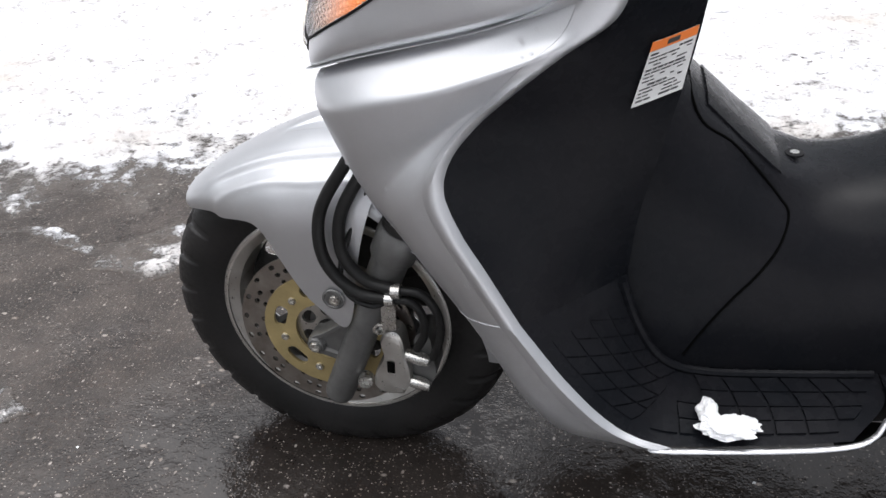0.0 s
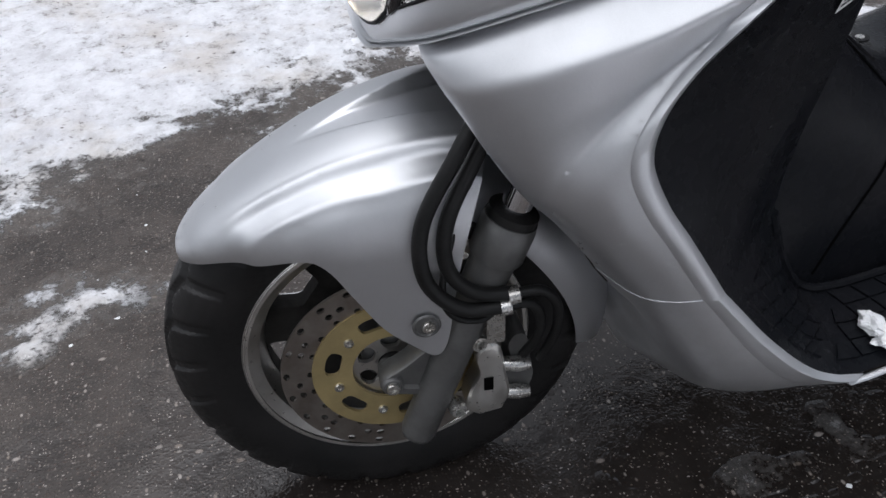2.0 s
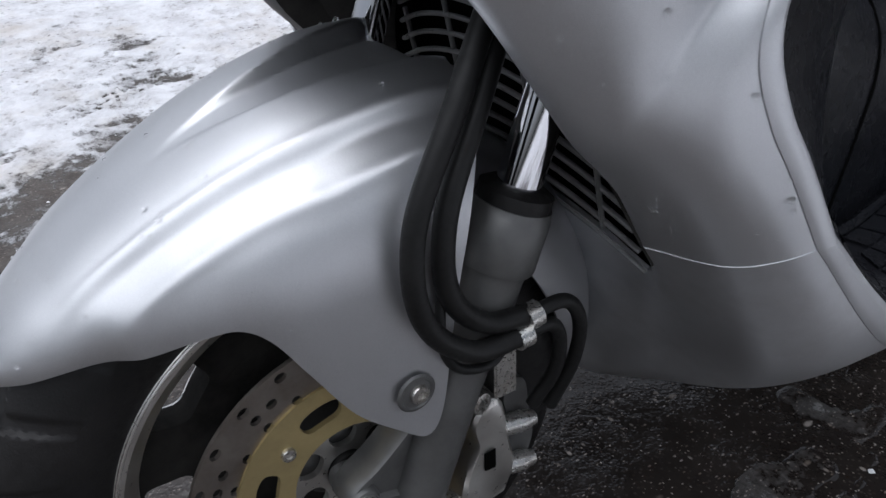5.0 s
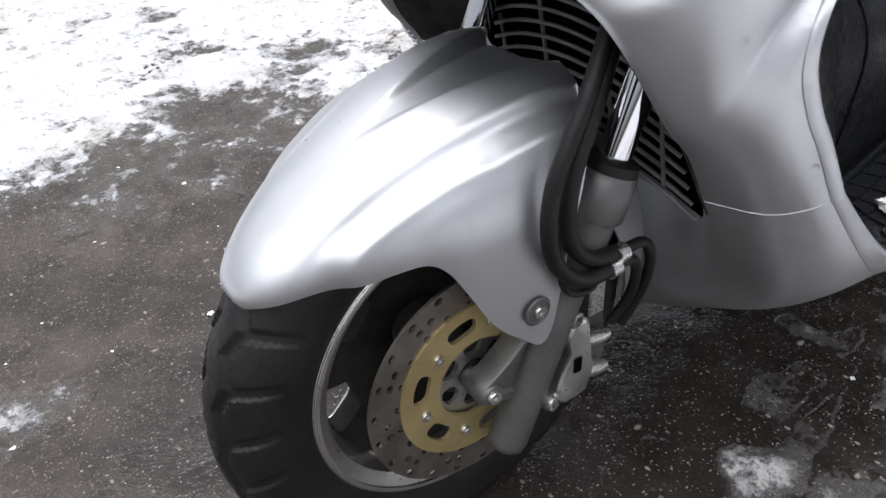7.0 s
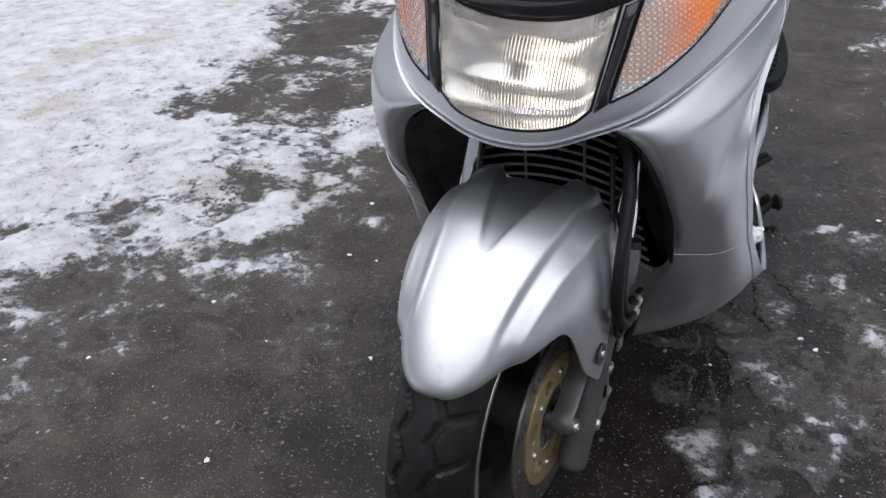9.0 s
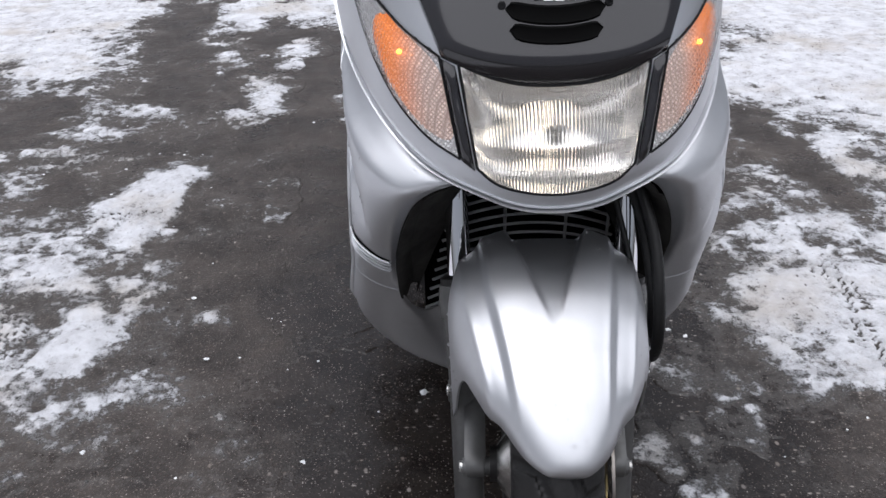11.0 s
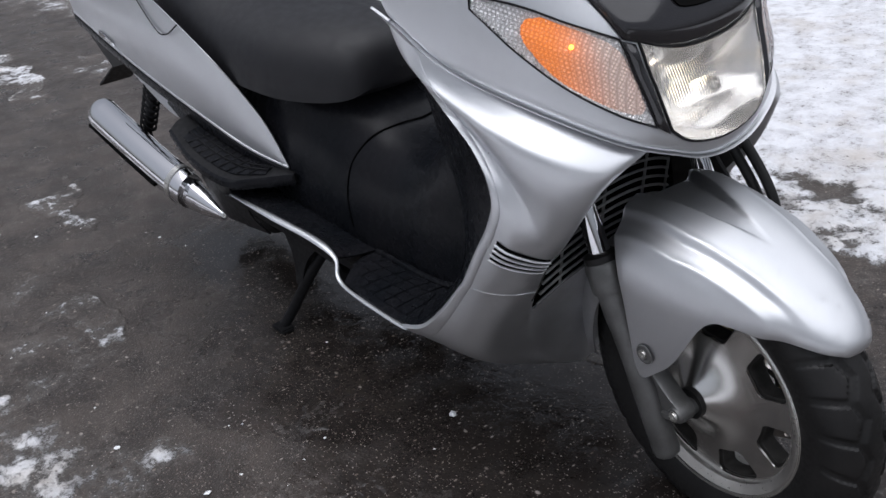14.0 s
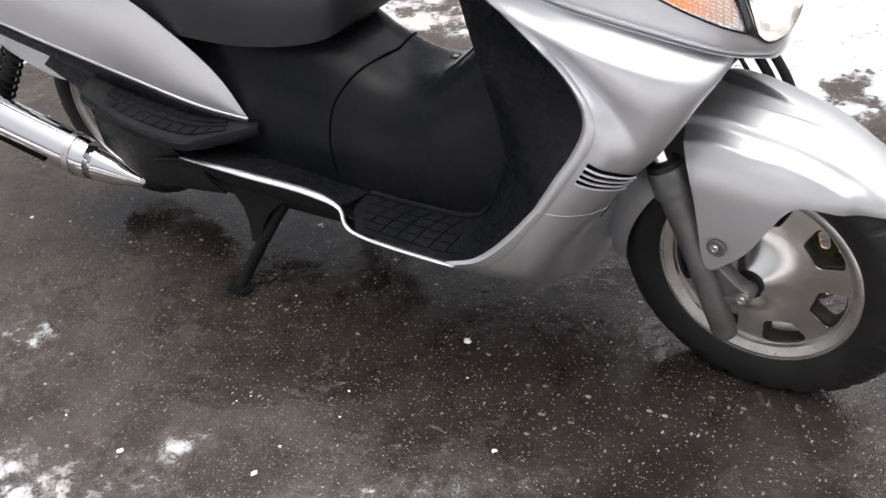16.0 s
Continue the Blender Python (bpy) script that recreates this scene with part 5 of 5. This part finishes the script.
tagged(ground, category="ground", kind="structure")

# snow cover: two broad fields whose near edges run along the bike, single patches and bare lanes
# edges as x, y; patches as x, y, radius along x, radius along y, strength
EDGE_R = ((-14.0, -2.6), (-6.0, -1.45), (-4.5, -1.22), (-3.0, -1.16), (-2.1, -1.06), (-1.6, -1.0), (-1.2, -1.02), (-1.0, -0.95), (-0.75, -0.77), (-0.3, -0.80), (0.1, -0.92), (0.65, -0.74), (1.15, -0.58), (3.0, -0.4), (14.0, 0.4))
EDGE_L = ((-14.0, 0.9), (-3.5, 0.85), (-2.4, 0.84), (-1.5, 0.82), (-1.0, 0.58), (-0.5, 0.56), (-0.25, 0.66), (-0.1, 1.1), (0.1, 1.6), (0.6, 2.0), (2.0, 3.0), (14.0, 9.0))
BARE = ((-0.95, 1.30, 0.26, 0.08, 0.5), (-0.55, 1.15, 0.22, 0.07, 0.7), (-0.35, 0.80, 0.07, 0.05, 0.9), (-3.1, -2.15, 0.6, 0.25, 0.8), (-3.7, -1.45, 0.7, 0.2, 0.8), (-2.55, -1.75, 0.55, 0.28, 0.9), (-3.0, -1.25, 0.5, 0.16, 1.0), (-1.75, -1.30, 0.22, 0.12, 0.7), (-4.6, -1.6, 0.9, 0.3, 0.8), (-1.9, 1.05, 0.6, 0.10, 0.8))
PATCHES = (
    (-1.55, -1.05, 0.34, 0.15, 0.9), (-0.82, -1.0, 0.30, 0.13, 0.9), (-2.70, -0.84, 0.36, 0.17, 0.5), (-2.60, -0.46, 0.25, 0.06, 0.6), (-4.7, -0.75, 0.7, 0.24, 0.3), (-5.8, -0.4, 1.0, 0.3, 0.35), (-6.6, -1.4, 1.3, 0.35, 0.35), (-4.4, -1.15, 0.6, 0.2, 0.3), (-5.0, -0.1, 0.8, 0.12, 0.3), (-3.3, -1.05, 0.4, 0.14, 0.35), (-1.68, -0.64, 0.16, 0.07, 0.3), (-1.65, -0.60, 0.14, 0.06, 0.2), (-3.4, -0.75, 0.3, 0.12, 0.6), (-4.2, -0.5, 0.5, 0.12, 0.4),
    (0.47, -0.475, 0.32, 0.095, 1.0), (0.64, -0.40, 0.12, 0.07, 0.9), (0.87, -0.48, 0.12, 0.035, 0.6), (0.58, 0.07, 0.03, 0.03, 0.2), 
    (-0.66, 0.27, 0.10, 0.06, 0.55), (-0.77, 0.31, 0.08, 0.05, 0.55), (-0.82, 0.17, 0.09, 0.045, 0.5), (-0.42, 0.20, 0.12, 0.05, 0.55), (-0.38, 0.31, 0.09, 0.045, 0.55), (-0.39, 0.40, 0.07, 0.04, 0.5), (-0.25, 0.30, 0.10, 0.05, 0.35), (-0.62, 0.38, 0.10, 0.05, 0.4), (-0.60, 0.14, 0.07, 0.04, 0.5), (-0.55, 0.45, 0.08, 0.04, 0.4), (-0.95, 0.28, 0.10, 0.04, 0.5), (-1.00, 0.46, 0.05, 0.02, 0.5), (-1.3, 0.36, 0.05, 0.03, 0.3), (-2.3, 0.74, 0.28, 0.045, 0.8), (-1.40, 0.72, 0.12, 0.06, 0.5),
)


PRINTS = ((-0.66, 0.815, 0.0), (-0.93, 0.85, 0.0), (-1.02, 1.10, 60.0), (-1.52, -1.09, 88.0), (-0.87, -1.18, 20.0), (-0.72, 0.34, 15.0), (-0.35, -1.55, 20.0))


def cover(x, y):
    """How thickly snow lies, from 0 to about 1."""
    x, y = x + 0.10 * rough(x, y, 0.21, 31) + 0.05 * rough(x, y, 0.08, 32), y + 0.07 * rough(x, y, 0.17, 33) + 0.04 * rough(x, y, 0.07, 34)
    right = (np.interp(x, *zip(*EDGE_R)) - y) / np.interp(x, (-0.8, -0.1, 0.5), (1.2, 0.7, 0.4))
    left = (y - np.interp(x, *zip(*EDGE_L))) / np.interp(x, (-1.8, -1.0, 0.0, 0.5), (1.0, 0.28, 0.28, 0.6))
    d = np.maximum(right, left)
    d = np.clip(np.where(d < 0, np.where(y < 0, 2.6, 1.0) * d, d), -2, 1.15)
    for cx, cy, rx, ry, s in PATCHES:
        r = np.sqrt(((x - cx) / rx) ** 2 + ((y - cy) / ry) ** 2)
        v = (1 - r) * max(min(rx, ry), 0.05) / 0.09
        d = np.maximum(d, np.clip(np.where(v > 0, v * s, v * 6.0), -2, 1.0))
    for cx, cy, rx, ry, s in BARE:
        r = np.sqrt(((x - cx) / rx) ** 2 + ((y - cy) / ry) ** 2)
        d = d - s * np.clip(1.6 * (1 - r), 0, 1)
    return d


def rough(x, y, scale, seed):
    """Smooth value noise on a lattice, from -1 to 1."""
    rng = np.random.default_rng(seed)
    table = rng.uniform(-1, 1, (256, 256))
    u, v = x / scale, y / scale
    i, j = np.floor(u).astype(int), np.floor(v).astype(int)
    a, b = u - i, v - j
    a, b = a * a * (3 - 2 * a), b * b * (3 - 2 * b)
    t = lambda p, q: table[(i + p) % 256, (j + q) % 256]
    return (t(0, 0) * (1 - a) + t(1, 0) * a) * (1 - b) + (t(0, 1) * (1 - a) + t(1, 1) * a) * b


def snow_sheet(xs, ys, name, label, hole=None):
    x, y = np.meshgrid(xs, ys, indexing="ij")
    d = cover(x, y)
    for scale, amp, seed in ((0.9, 0.30, 9), (0.5, 0.34, 1), (0.24, 0.36, 2), (0.10, 0.36, 3), (0.04, 0.30, 4), (0.017, 0.18, 5)):
        d = d + amp * rough(x + 0.4 * scale * rough(x, y, scale, seed + 20), y, scale, seed)
    d = np.where(d < 0, d, d * 1.15)
    for cx, cy, turn in PRINTS:
        c, t = math.cos(radians(turn)), math.sin(radians(turn))
        u, v = (x - cx) * c + (y - cy) * t, (y - cy) * c - (x - cx) * t
        sole = (np.abs(u) < 0.13) & (np.abs(v) < 0.045 - 0.012 * np.abs(u + 0.02) / 0.13)
        bars = (np.sin(u * 260 + 6 * np.sin(v * 70)) > -0.1) & (np.sin(v * 190 + u * 40) > -0.6)
        d = np.where(sole & bars & (d > 0.3), 0.05, d)
    z = np.where(d > 0, 0.0014 + 0.010 * np.clip(d, 0, 1.2) * (1 + 0.35 * rough(x, y, 0.03, 7) + 0.3 * rough(x, y, 0.012, 8)), np.where(d > -0.6, 0.0012, 0.0012 + 0.03 * (d + 0.6)))
    keep = d > -0.7
    n, m = x.shape
    if hole:
        keep = keep & ~((x > hole[0]) & (x < hole[1]) & (y > hole[2]) & (y < hole[3]))
    cell = keep[:-1, :-1] | keep[1:, :-1] | keep[1:, 1:] | keep[:-1, 1:]
    idx = np.arange(n * m).reshape(n, m)
    f = np.stack([idx[:-1, :-1], idx[1:, :-1], idx[1:, 1:], idx[:-1, 1:]], -1)[cell]
    used = np.unique(f)
    back = np.full(n * m, -1)
    back[used] = np.arange(len(used))
    co = np.stack([x.ravel(), y.ravel(), z.ravel()], 1)[used]
    me = bpy.data.meshes.new(name)
    if hole:
        co[:, 2] -= 0.0008
    me.from_pydata(co.tolist(), [], back[f].tolist())
    me.materials.append(SNOW)
    me.polygons.foreach_set("use_smooth", [True] * len(me.polygons))
    at = me.attributes.new("cover", "FLOAT", "POINT")
    at.data.foreach_set("value", d.ravel()[used].astype(np.float32))
    ob = new(name, me)
    return tagged(ob, label, "snow", kind="stuff")


snow_sheet(np.arange(-5.2, 1.9, 0.008), np.arange(-2.3, 1.7, 0.008), "snow_patches", "thin trodden snow lying in torn patches on asphalt")
snow_sheet(np.arange(-14, 14, 0.07), np.arange(-16, 12, 0.07), "far_snow", "trodden snow cover farther off on the asphalt", (-5.15, 1.85, -2.25, 1.65))

# ---- small parts of the scooter ----
def nearest(g, p):
    """Row and column of the grid's point nearest to p."""
    d = np.linalg.norm(np.asarray(g) - p, axis=-1)
    return np.unravel_index(np.argmin(d), d.shape)


def skin(g, i, j, off=0.0):
    """A point of a grid at fractional row i and column j, off metres outside it (towards larger y)."""
    g = np.asarray(g)
    i, j = min(max(i, 0), len(g) - 1.001), min(max(j, 0), g.shape[1] - 1.001)
    a, b = int(i), int(j)
    fi, fj = i - a, j - b
    p = (g[a, b] * (1 - fj) + g[a, b + 1] * fj) * (1 - fi) + (g[a + 1, b] * (1 - fj) + g[a + 1, b + 1] * fj) * fi
    n = np.cross(g[a + 1, b] - g[a, b], g[a, b + 1] - g[a, b])
    n /= np.linalg.norm(n) + 1e-12
    return p + n * off * (1 if n[1] >= 0 else -1)


# louvres in the right leg shield
top_a, top_b = nearest(gu, (-0.213, 0.283, 0.564)), nearest(gu, (-0.175, 0.204, 0.533))
low_a, low_b = nearest(gu, (-0.236, 0.287, 0.525)), nearest(gu, (-0.187, 0.208, 0.499))
vent = None
for k in range(5):
    f = k / 4.0
    a = np.array(top_a) * (1 - f) + np.array(low_a) * f
    b = np.array(top_b) * (1 - f) + np.array(low_b) * f - (0, 0)
    b = np.array((b[0], max(b[1], 0.6)))
    da = (np.array(low_a) - top_a) / 4.0
    line = [a + (b - a) * t for t in np.linspace(0, 1, 11)]
    if k < 4:
        dark = [[skin(gu, *(q + da * 0.08), 0.0008) for q in line], [skin(gu, *(q + da * 0.5), 0.0002) for q in line], [skin(gu, *(q + da * 0.72), 0.0008) for q in line]]
        ob = part("louvre", sheet(flip(dark)), DARK, scooter if vent is None else vent, "black louvre openings in the leg shield" if vent is None else "")
        vent = vent or ob
        rib = [skin(gu, *(q + da * 0.88), 0.0028) for q in line]
        part("louvre_rib", tube(flip(rib), 0.0019, 8), SILVER, vent)

# warning label on the left inner shield: orange head, rows of unreadable print
PAPER = wear(principled("label_paper", (0.75, 0.75, 0.74), 0.45), (0.78, 0.78, 0.77), (0.70, 0.70, 0.69), 40.0, 0.35, 0.5)
ORANGE = principled("label_orange", (0.85, 0.22, 0.04), 0.45)
INK = principled("label_ink", (0.05, 0.05, 0.05), 0.6)
tl, tr = np.array((-0.427, 0.201, 0.786)), np.array((-0.471, 0.187, 0.796))
bl, br = np.array((-0.413, 0.193, 0.709)), np.array((-0.463, 0.194, 0.726))

gi_fine = np.array([[skin(gi, i, j) for j in np.linspace(0, 23, 93)] for i in np.linspace(0, 29, 117)])


def shield_y(p):
    """The inner shield's y at the x and z of p."""
    w = np.exp(-(((gi_fine[..., 0] - p[0]) ** 2 + (gi_fine[..., 2] - p[2]) ** 2) / 0.007**2))
    return float((gi_fine[..., 1] * w).sum() / (w.sum() + 1e-30))


def label_patch(a0, a1, b0, b1, off, name, mat, parent, label=""):
    pts = []
    for b in np.linspace(b0, b1, 5):
        row = [(tl * (1 - a) + tr * a) * (1 - b) + (bl * (1 - a) + br * a) * b for a in np.linspace(a0, a1, 5)]
        pts.append([(p[0] + 0.3 * off, shield_y(p) + off, p[2]) for p in row])
    return part(name, sheet(np.array(pts), shell=0.0004), mat, parent, label)


sticker = label_patch(0, 1, 0, 1, 0.0045, "warning_label", PAPER, scooter, "white warning label with an orange head")
label_patch(0, 1, 0, 0.14, 0.0056, "label_head", ORANGE, sticker, "orange head of the label")
label_patch(0.36, 0.62, 0.035, 0.105, 0.0066, "print_bar", INK, sticker)
rng = random.Random(5)
for k in range(13):
    b = 0.19 + 0.06 * k
    a = 0.06
    while a < 0.85:
        w = rng.uniform(0.06, 0.22)
        if rng.random() < 0.85:
            label_patch(a, min(a + w, 0.94), b, b + (0.016 if k % 4 else 0.026), 0.0056, "print_bar", INK, sticker)
        a += w + 0.025

# ribbed mats: raised lozenges on both footboards
rows, cols = gf.shape[0] - 1, gf.shape[1] - 1
for s, side in SIDES:
    mat = None
    for v_from, v_to, count, skew in ((0.08, 0.40, 5, 0.9), (0.45, 0.95, 6, -0.8)):
        high = (v_to - v_from) / count
        for i in range(-3, count + 3):
            for j in range(4):
                g = []
                for b in (0.05, 0.5, 0.95):
                    row = []
                    for a in (0.05, 0.5, 0.95):
                        v = v_from + high * (i + b + skew * (j + a - 2.0) * 0.6)
                        u = 0.13 + 0.19 * (j + a)
                        row.append((u, min(max(v, v_from), v_to)))
                    g.append(row)
                if max(q[1] for r in g for q in r) - min(q[1] for r in g for q in r) < 0.45 * high or len({round(q[1], 4) for r in g for q in r}) < 4:
                    continue
                pts = np.array([[skin(gf, v * rows, u * cols, 0.0) + (0, 0, 0.003) for u, v in row] for row in g])
                bm = sheet(side(pts))
                if len(bm.faces) < 2:
                    bm.free()
                    continue
                ext = bmesh.ops.extrude_face_region(bm, geom=bm.faces[:])
                bmesh.ops.translate(bm, verts=[v for v in ext["geom"] if isinstance(v, bmesh.types.BMVert)], vec=(0, 0, -0.004))
                ob = part("mat_tile", bm, PLASTIC, scooter if mat is None else mat, "black ribbed rubber foot mat" if mat is None else "", smooth=False)
                mat = mat or ob

# raised lip between each mat and the tunnel
for s, side in SIDES:
    lip = [skin(gf, f * rows, 0.93 * cols) + (0, 0, 0.004) for f in np.linspace(0.02, 0.98, 40)]
    part("mat_lip", tube(side(np.array(lip)), 0.006, 8), PLASTIC, floor)


# seams, lid and lock on the tunnel
def tunnel_skin(x, y, off=0.0015):
    rowsx = ((-0.46, 0.166, 0.700, 2.8), (-0.50, 0.166, 0.660, 3.0), (-0.55, 0.166, 0.616, 3.0), (-0.61, 0.166, 0.566, 3.1), (-0.66, 0.166, 0.546, 3.1), (-0.74, 0.168, 0.556, 3.1), (-0.82, 0.176, 0.600, 2.8))
    h, t, k = (np.interp(-x, [-r[0] for r in rowsx], [r[c] for r in rowsx]) for c in (1, 2, 3))
    return (x, y, 0.30 + (t - 0.30) * max(0.0, 1 - abs(y / h) ** k) ** (1 / k) + off)


part("fuel_lid", sheet([[tunnel_skin(x, y, 0.003) for y in np.linspace(-0.062 - 0.12 * (-0.5 - x), 0.062 + 0.12 * (-0.5 - x), 13)] for x in np.linspace(-0.509, -0.608, 11)], shell=0.004), PLASTIC, tunnel, "black fuel filler lid")
c = tunnel_skin(-0.633, 0.010, 0.001)
lock = part("lid_lock", tube([c, (c[0], c[1], c[2] + 0.0025)], 0.012, 20), MATTE, tunnel, "round key lock")
part("lock_barrel", tube([(c[0], c[1], c[2] + 0.001), (c[0], c[1], c[2] + 0.0035)], 0.006, 16), ZINC, lock)


def side_skin(x, z, off=0.0008):
    """A point on the tunnel's left flank."""
    p = [np.interp(-x, (0.46, 0.50, 0.55, 0.61, 0.66, 0.74, 0.82, 0.90), v) for v in ((0.166, 0.166, 0.166, 0.166, 0.166, 0.168, 0.176, 0.190), (0.700, 0.660, 0.616, 0.566, 0.546, 0.556, 0.600, 0.640), (2.8, 3.0, 3.0, 3.1, 3.1, 3.1, 2.8, 3.0))]
    return (x, p[0] * max(0.0, 1 - ((z - 0.30) / (p[1] - 0.30)) ** p[2]) ** (1 / p[2]) + off, z)


joint = [tunnel_skin(x, y, 0.0006) for x, y in ((-0.484, 0.02), (-0.489, 0.076), (-0.505, 0.092), (-0.542, 0.086), (-0.576, 0.095), (-0.606, 0.108), (-0.617, 0.119))] + [side_skin(x, z) for x, z in ((-0.609, 0.498), (-0.588, 0.465), (-0.562, 0.432), (-0.535, 0.39), (-0.512, 0.345))]
part("panel_joint", tube(spline(joint, 60), 0.0017, 6), DARK, tunnel)
for s in (1, -1):
    joint = [tunnel_skin(x, y * s, 0.0006) for x, y in ((-0.758, 0.0), (-0.765, 0.05), (-0.782, 0.10), (-0.80, 0.130))] + [tuple(np.array(side_skin(x, z)) * (1, s, 1)) for x, z in ((-0.822, 0.500), (-0.832, 0.455), (-0.835, 0.41), (-0.83, 0.36))]
    part("panel_joint", tube(spline(joint, 40), 0.0017, 6), DARK, tunnel)

# melted flakes standing as drops on the paint
WATER = principled("water", (0.98, 0.98, 0.98), 0.02, 0.0, Transmission_Weight=1.0, IOR=1.33)


def drops(grid, count, seed, place=None):
    """Small flat drops scattered over the points of a skin."""
    rng = random.Random(seed)
    bm = bmesh.new()
    for k in range(count):
        i, j = rng.uniform(2, len(grid) - 4), rng.uniform(2, grid.shape[1] - 4)
        p = skin(grid, i, j)
        r = 0.0010 + 0.0019 * rng.random() ** 2
        made = bmesh.ops.create_icosphere(bm, subdivisions=2, radius=r)
        size = [rng.uniform(0.8, 1.25) for _ in range(3)]
        for v in made["verts"]:
            v.co = Vector((v.co.x * size[0], v.co.y * size[1], v.co.z * size[2])) + Vector(p)
    return bm if place is None else place(bm)


for s in (1, -1):
    tagged(part("meltwater", drops(shields[s][1], 75, 40 + s), WATER, shields[s][0], "clear drops of melted snow"), kind="stuff")
tagged(part("meltwater", drops(guard_grid, 130, 44, steered), WATER, mudguard, "clear drops of melted snow"), kind="stuff")

# ---- loose snow ----
def clump(at, size, seed, n=3):
    bm = bmesh.new()
    bmesh.ops.create_icosphere(bm, subdivisions=n, radius=1.0)
    for v in bm.verts:
        k = 1 + 0.42 * noise.noise(v.co * 1.7 + Vector((seed, 0, 0))) + 0.18 * noise.noise(v.co * 5.0 + Vector((0, seed, 0))) + 0.04 * noise.noise(v.co * 14.0 + Vector((seed, seed, 0)))
        v.co = Vector((v.co.x * size[0] * k, v.co.y * size[1] * k, max(v.co.z, -0.35) * size[2] * k)) + Vector(at)
    return bm


FRESH = wear(principled("fresh_snow", (0.82, 0.83, 0.85), 0.6), (0.84, 0.85, 0.86), (0.76, 0.77, 0.79), 60.0, 0.5, 0.8, 0.6, 260.0)
bm = clump((-0.560, 0.262, 0.328), (0.034, 0.019, 0.010), 3.0, 5)
spur = bpy.data.meshes.new("spur")
clump((-0.540, 0.238, 0.328), (0.013, 0.022, 0.011), 8.0, 4).to_mesh(spur)
bm.from_mesh(spur)
clump((-0.582, 0.252, 0.327), (0.018, 0.012, 0.007), 12.0, 4).to_mesh(spur)
bm.from_mesh(spur)
bpy.data.meshes.remove(spur)
lump = part("snow_clump", bm, FRESH, None, "white lump of snow lying on the footboard mat")
tagged(lump, category="snow")
rng = random.Random(11)
bm = bmesh.new()
for k in range(200):
    while True:
        x, y = rng.uniform(-2.6, 1.2), rng.uniform(-1.5, 1.1)
        if float(cover(np.array([x]), np.array([y]))[0]) > -1.6 + rng.random() * 1.2 or rng.random() < 0.10:
            break
    r = 0.0022 + 0.006 * rng.random() ** 3
    made = bmesh.ops.create_icosphere(bm, subdivisions=1, radius=r)
    for v in made["verts"]:
        v.co = Vector((v.co.x * (1 + 0.7 * rng.uniform(-1, 1)), v.co.y * (1 + 0.5 * rng.uniform(-1, 1)), v.co.z * 0.5)) + Vector((x, y, r * 0.2))
crumbs = part("snow_crumbs", bm, FRESH, None, "small crumbs of snow scattered on the asphalt")
tagged(crumbs, category="snow", kind="stuff")
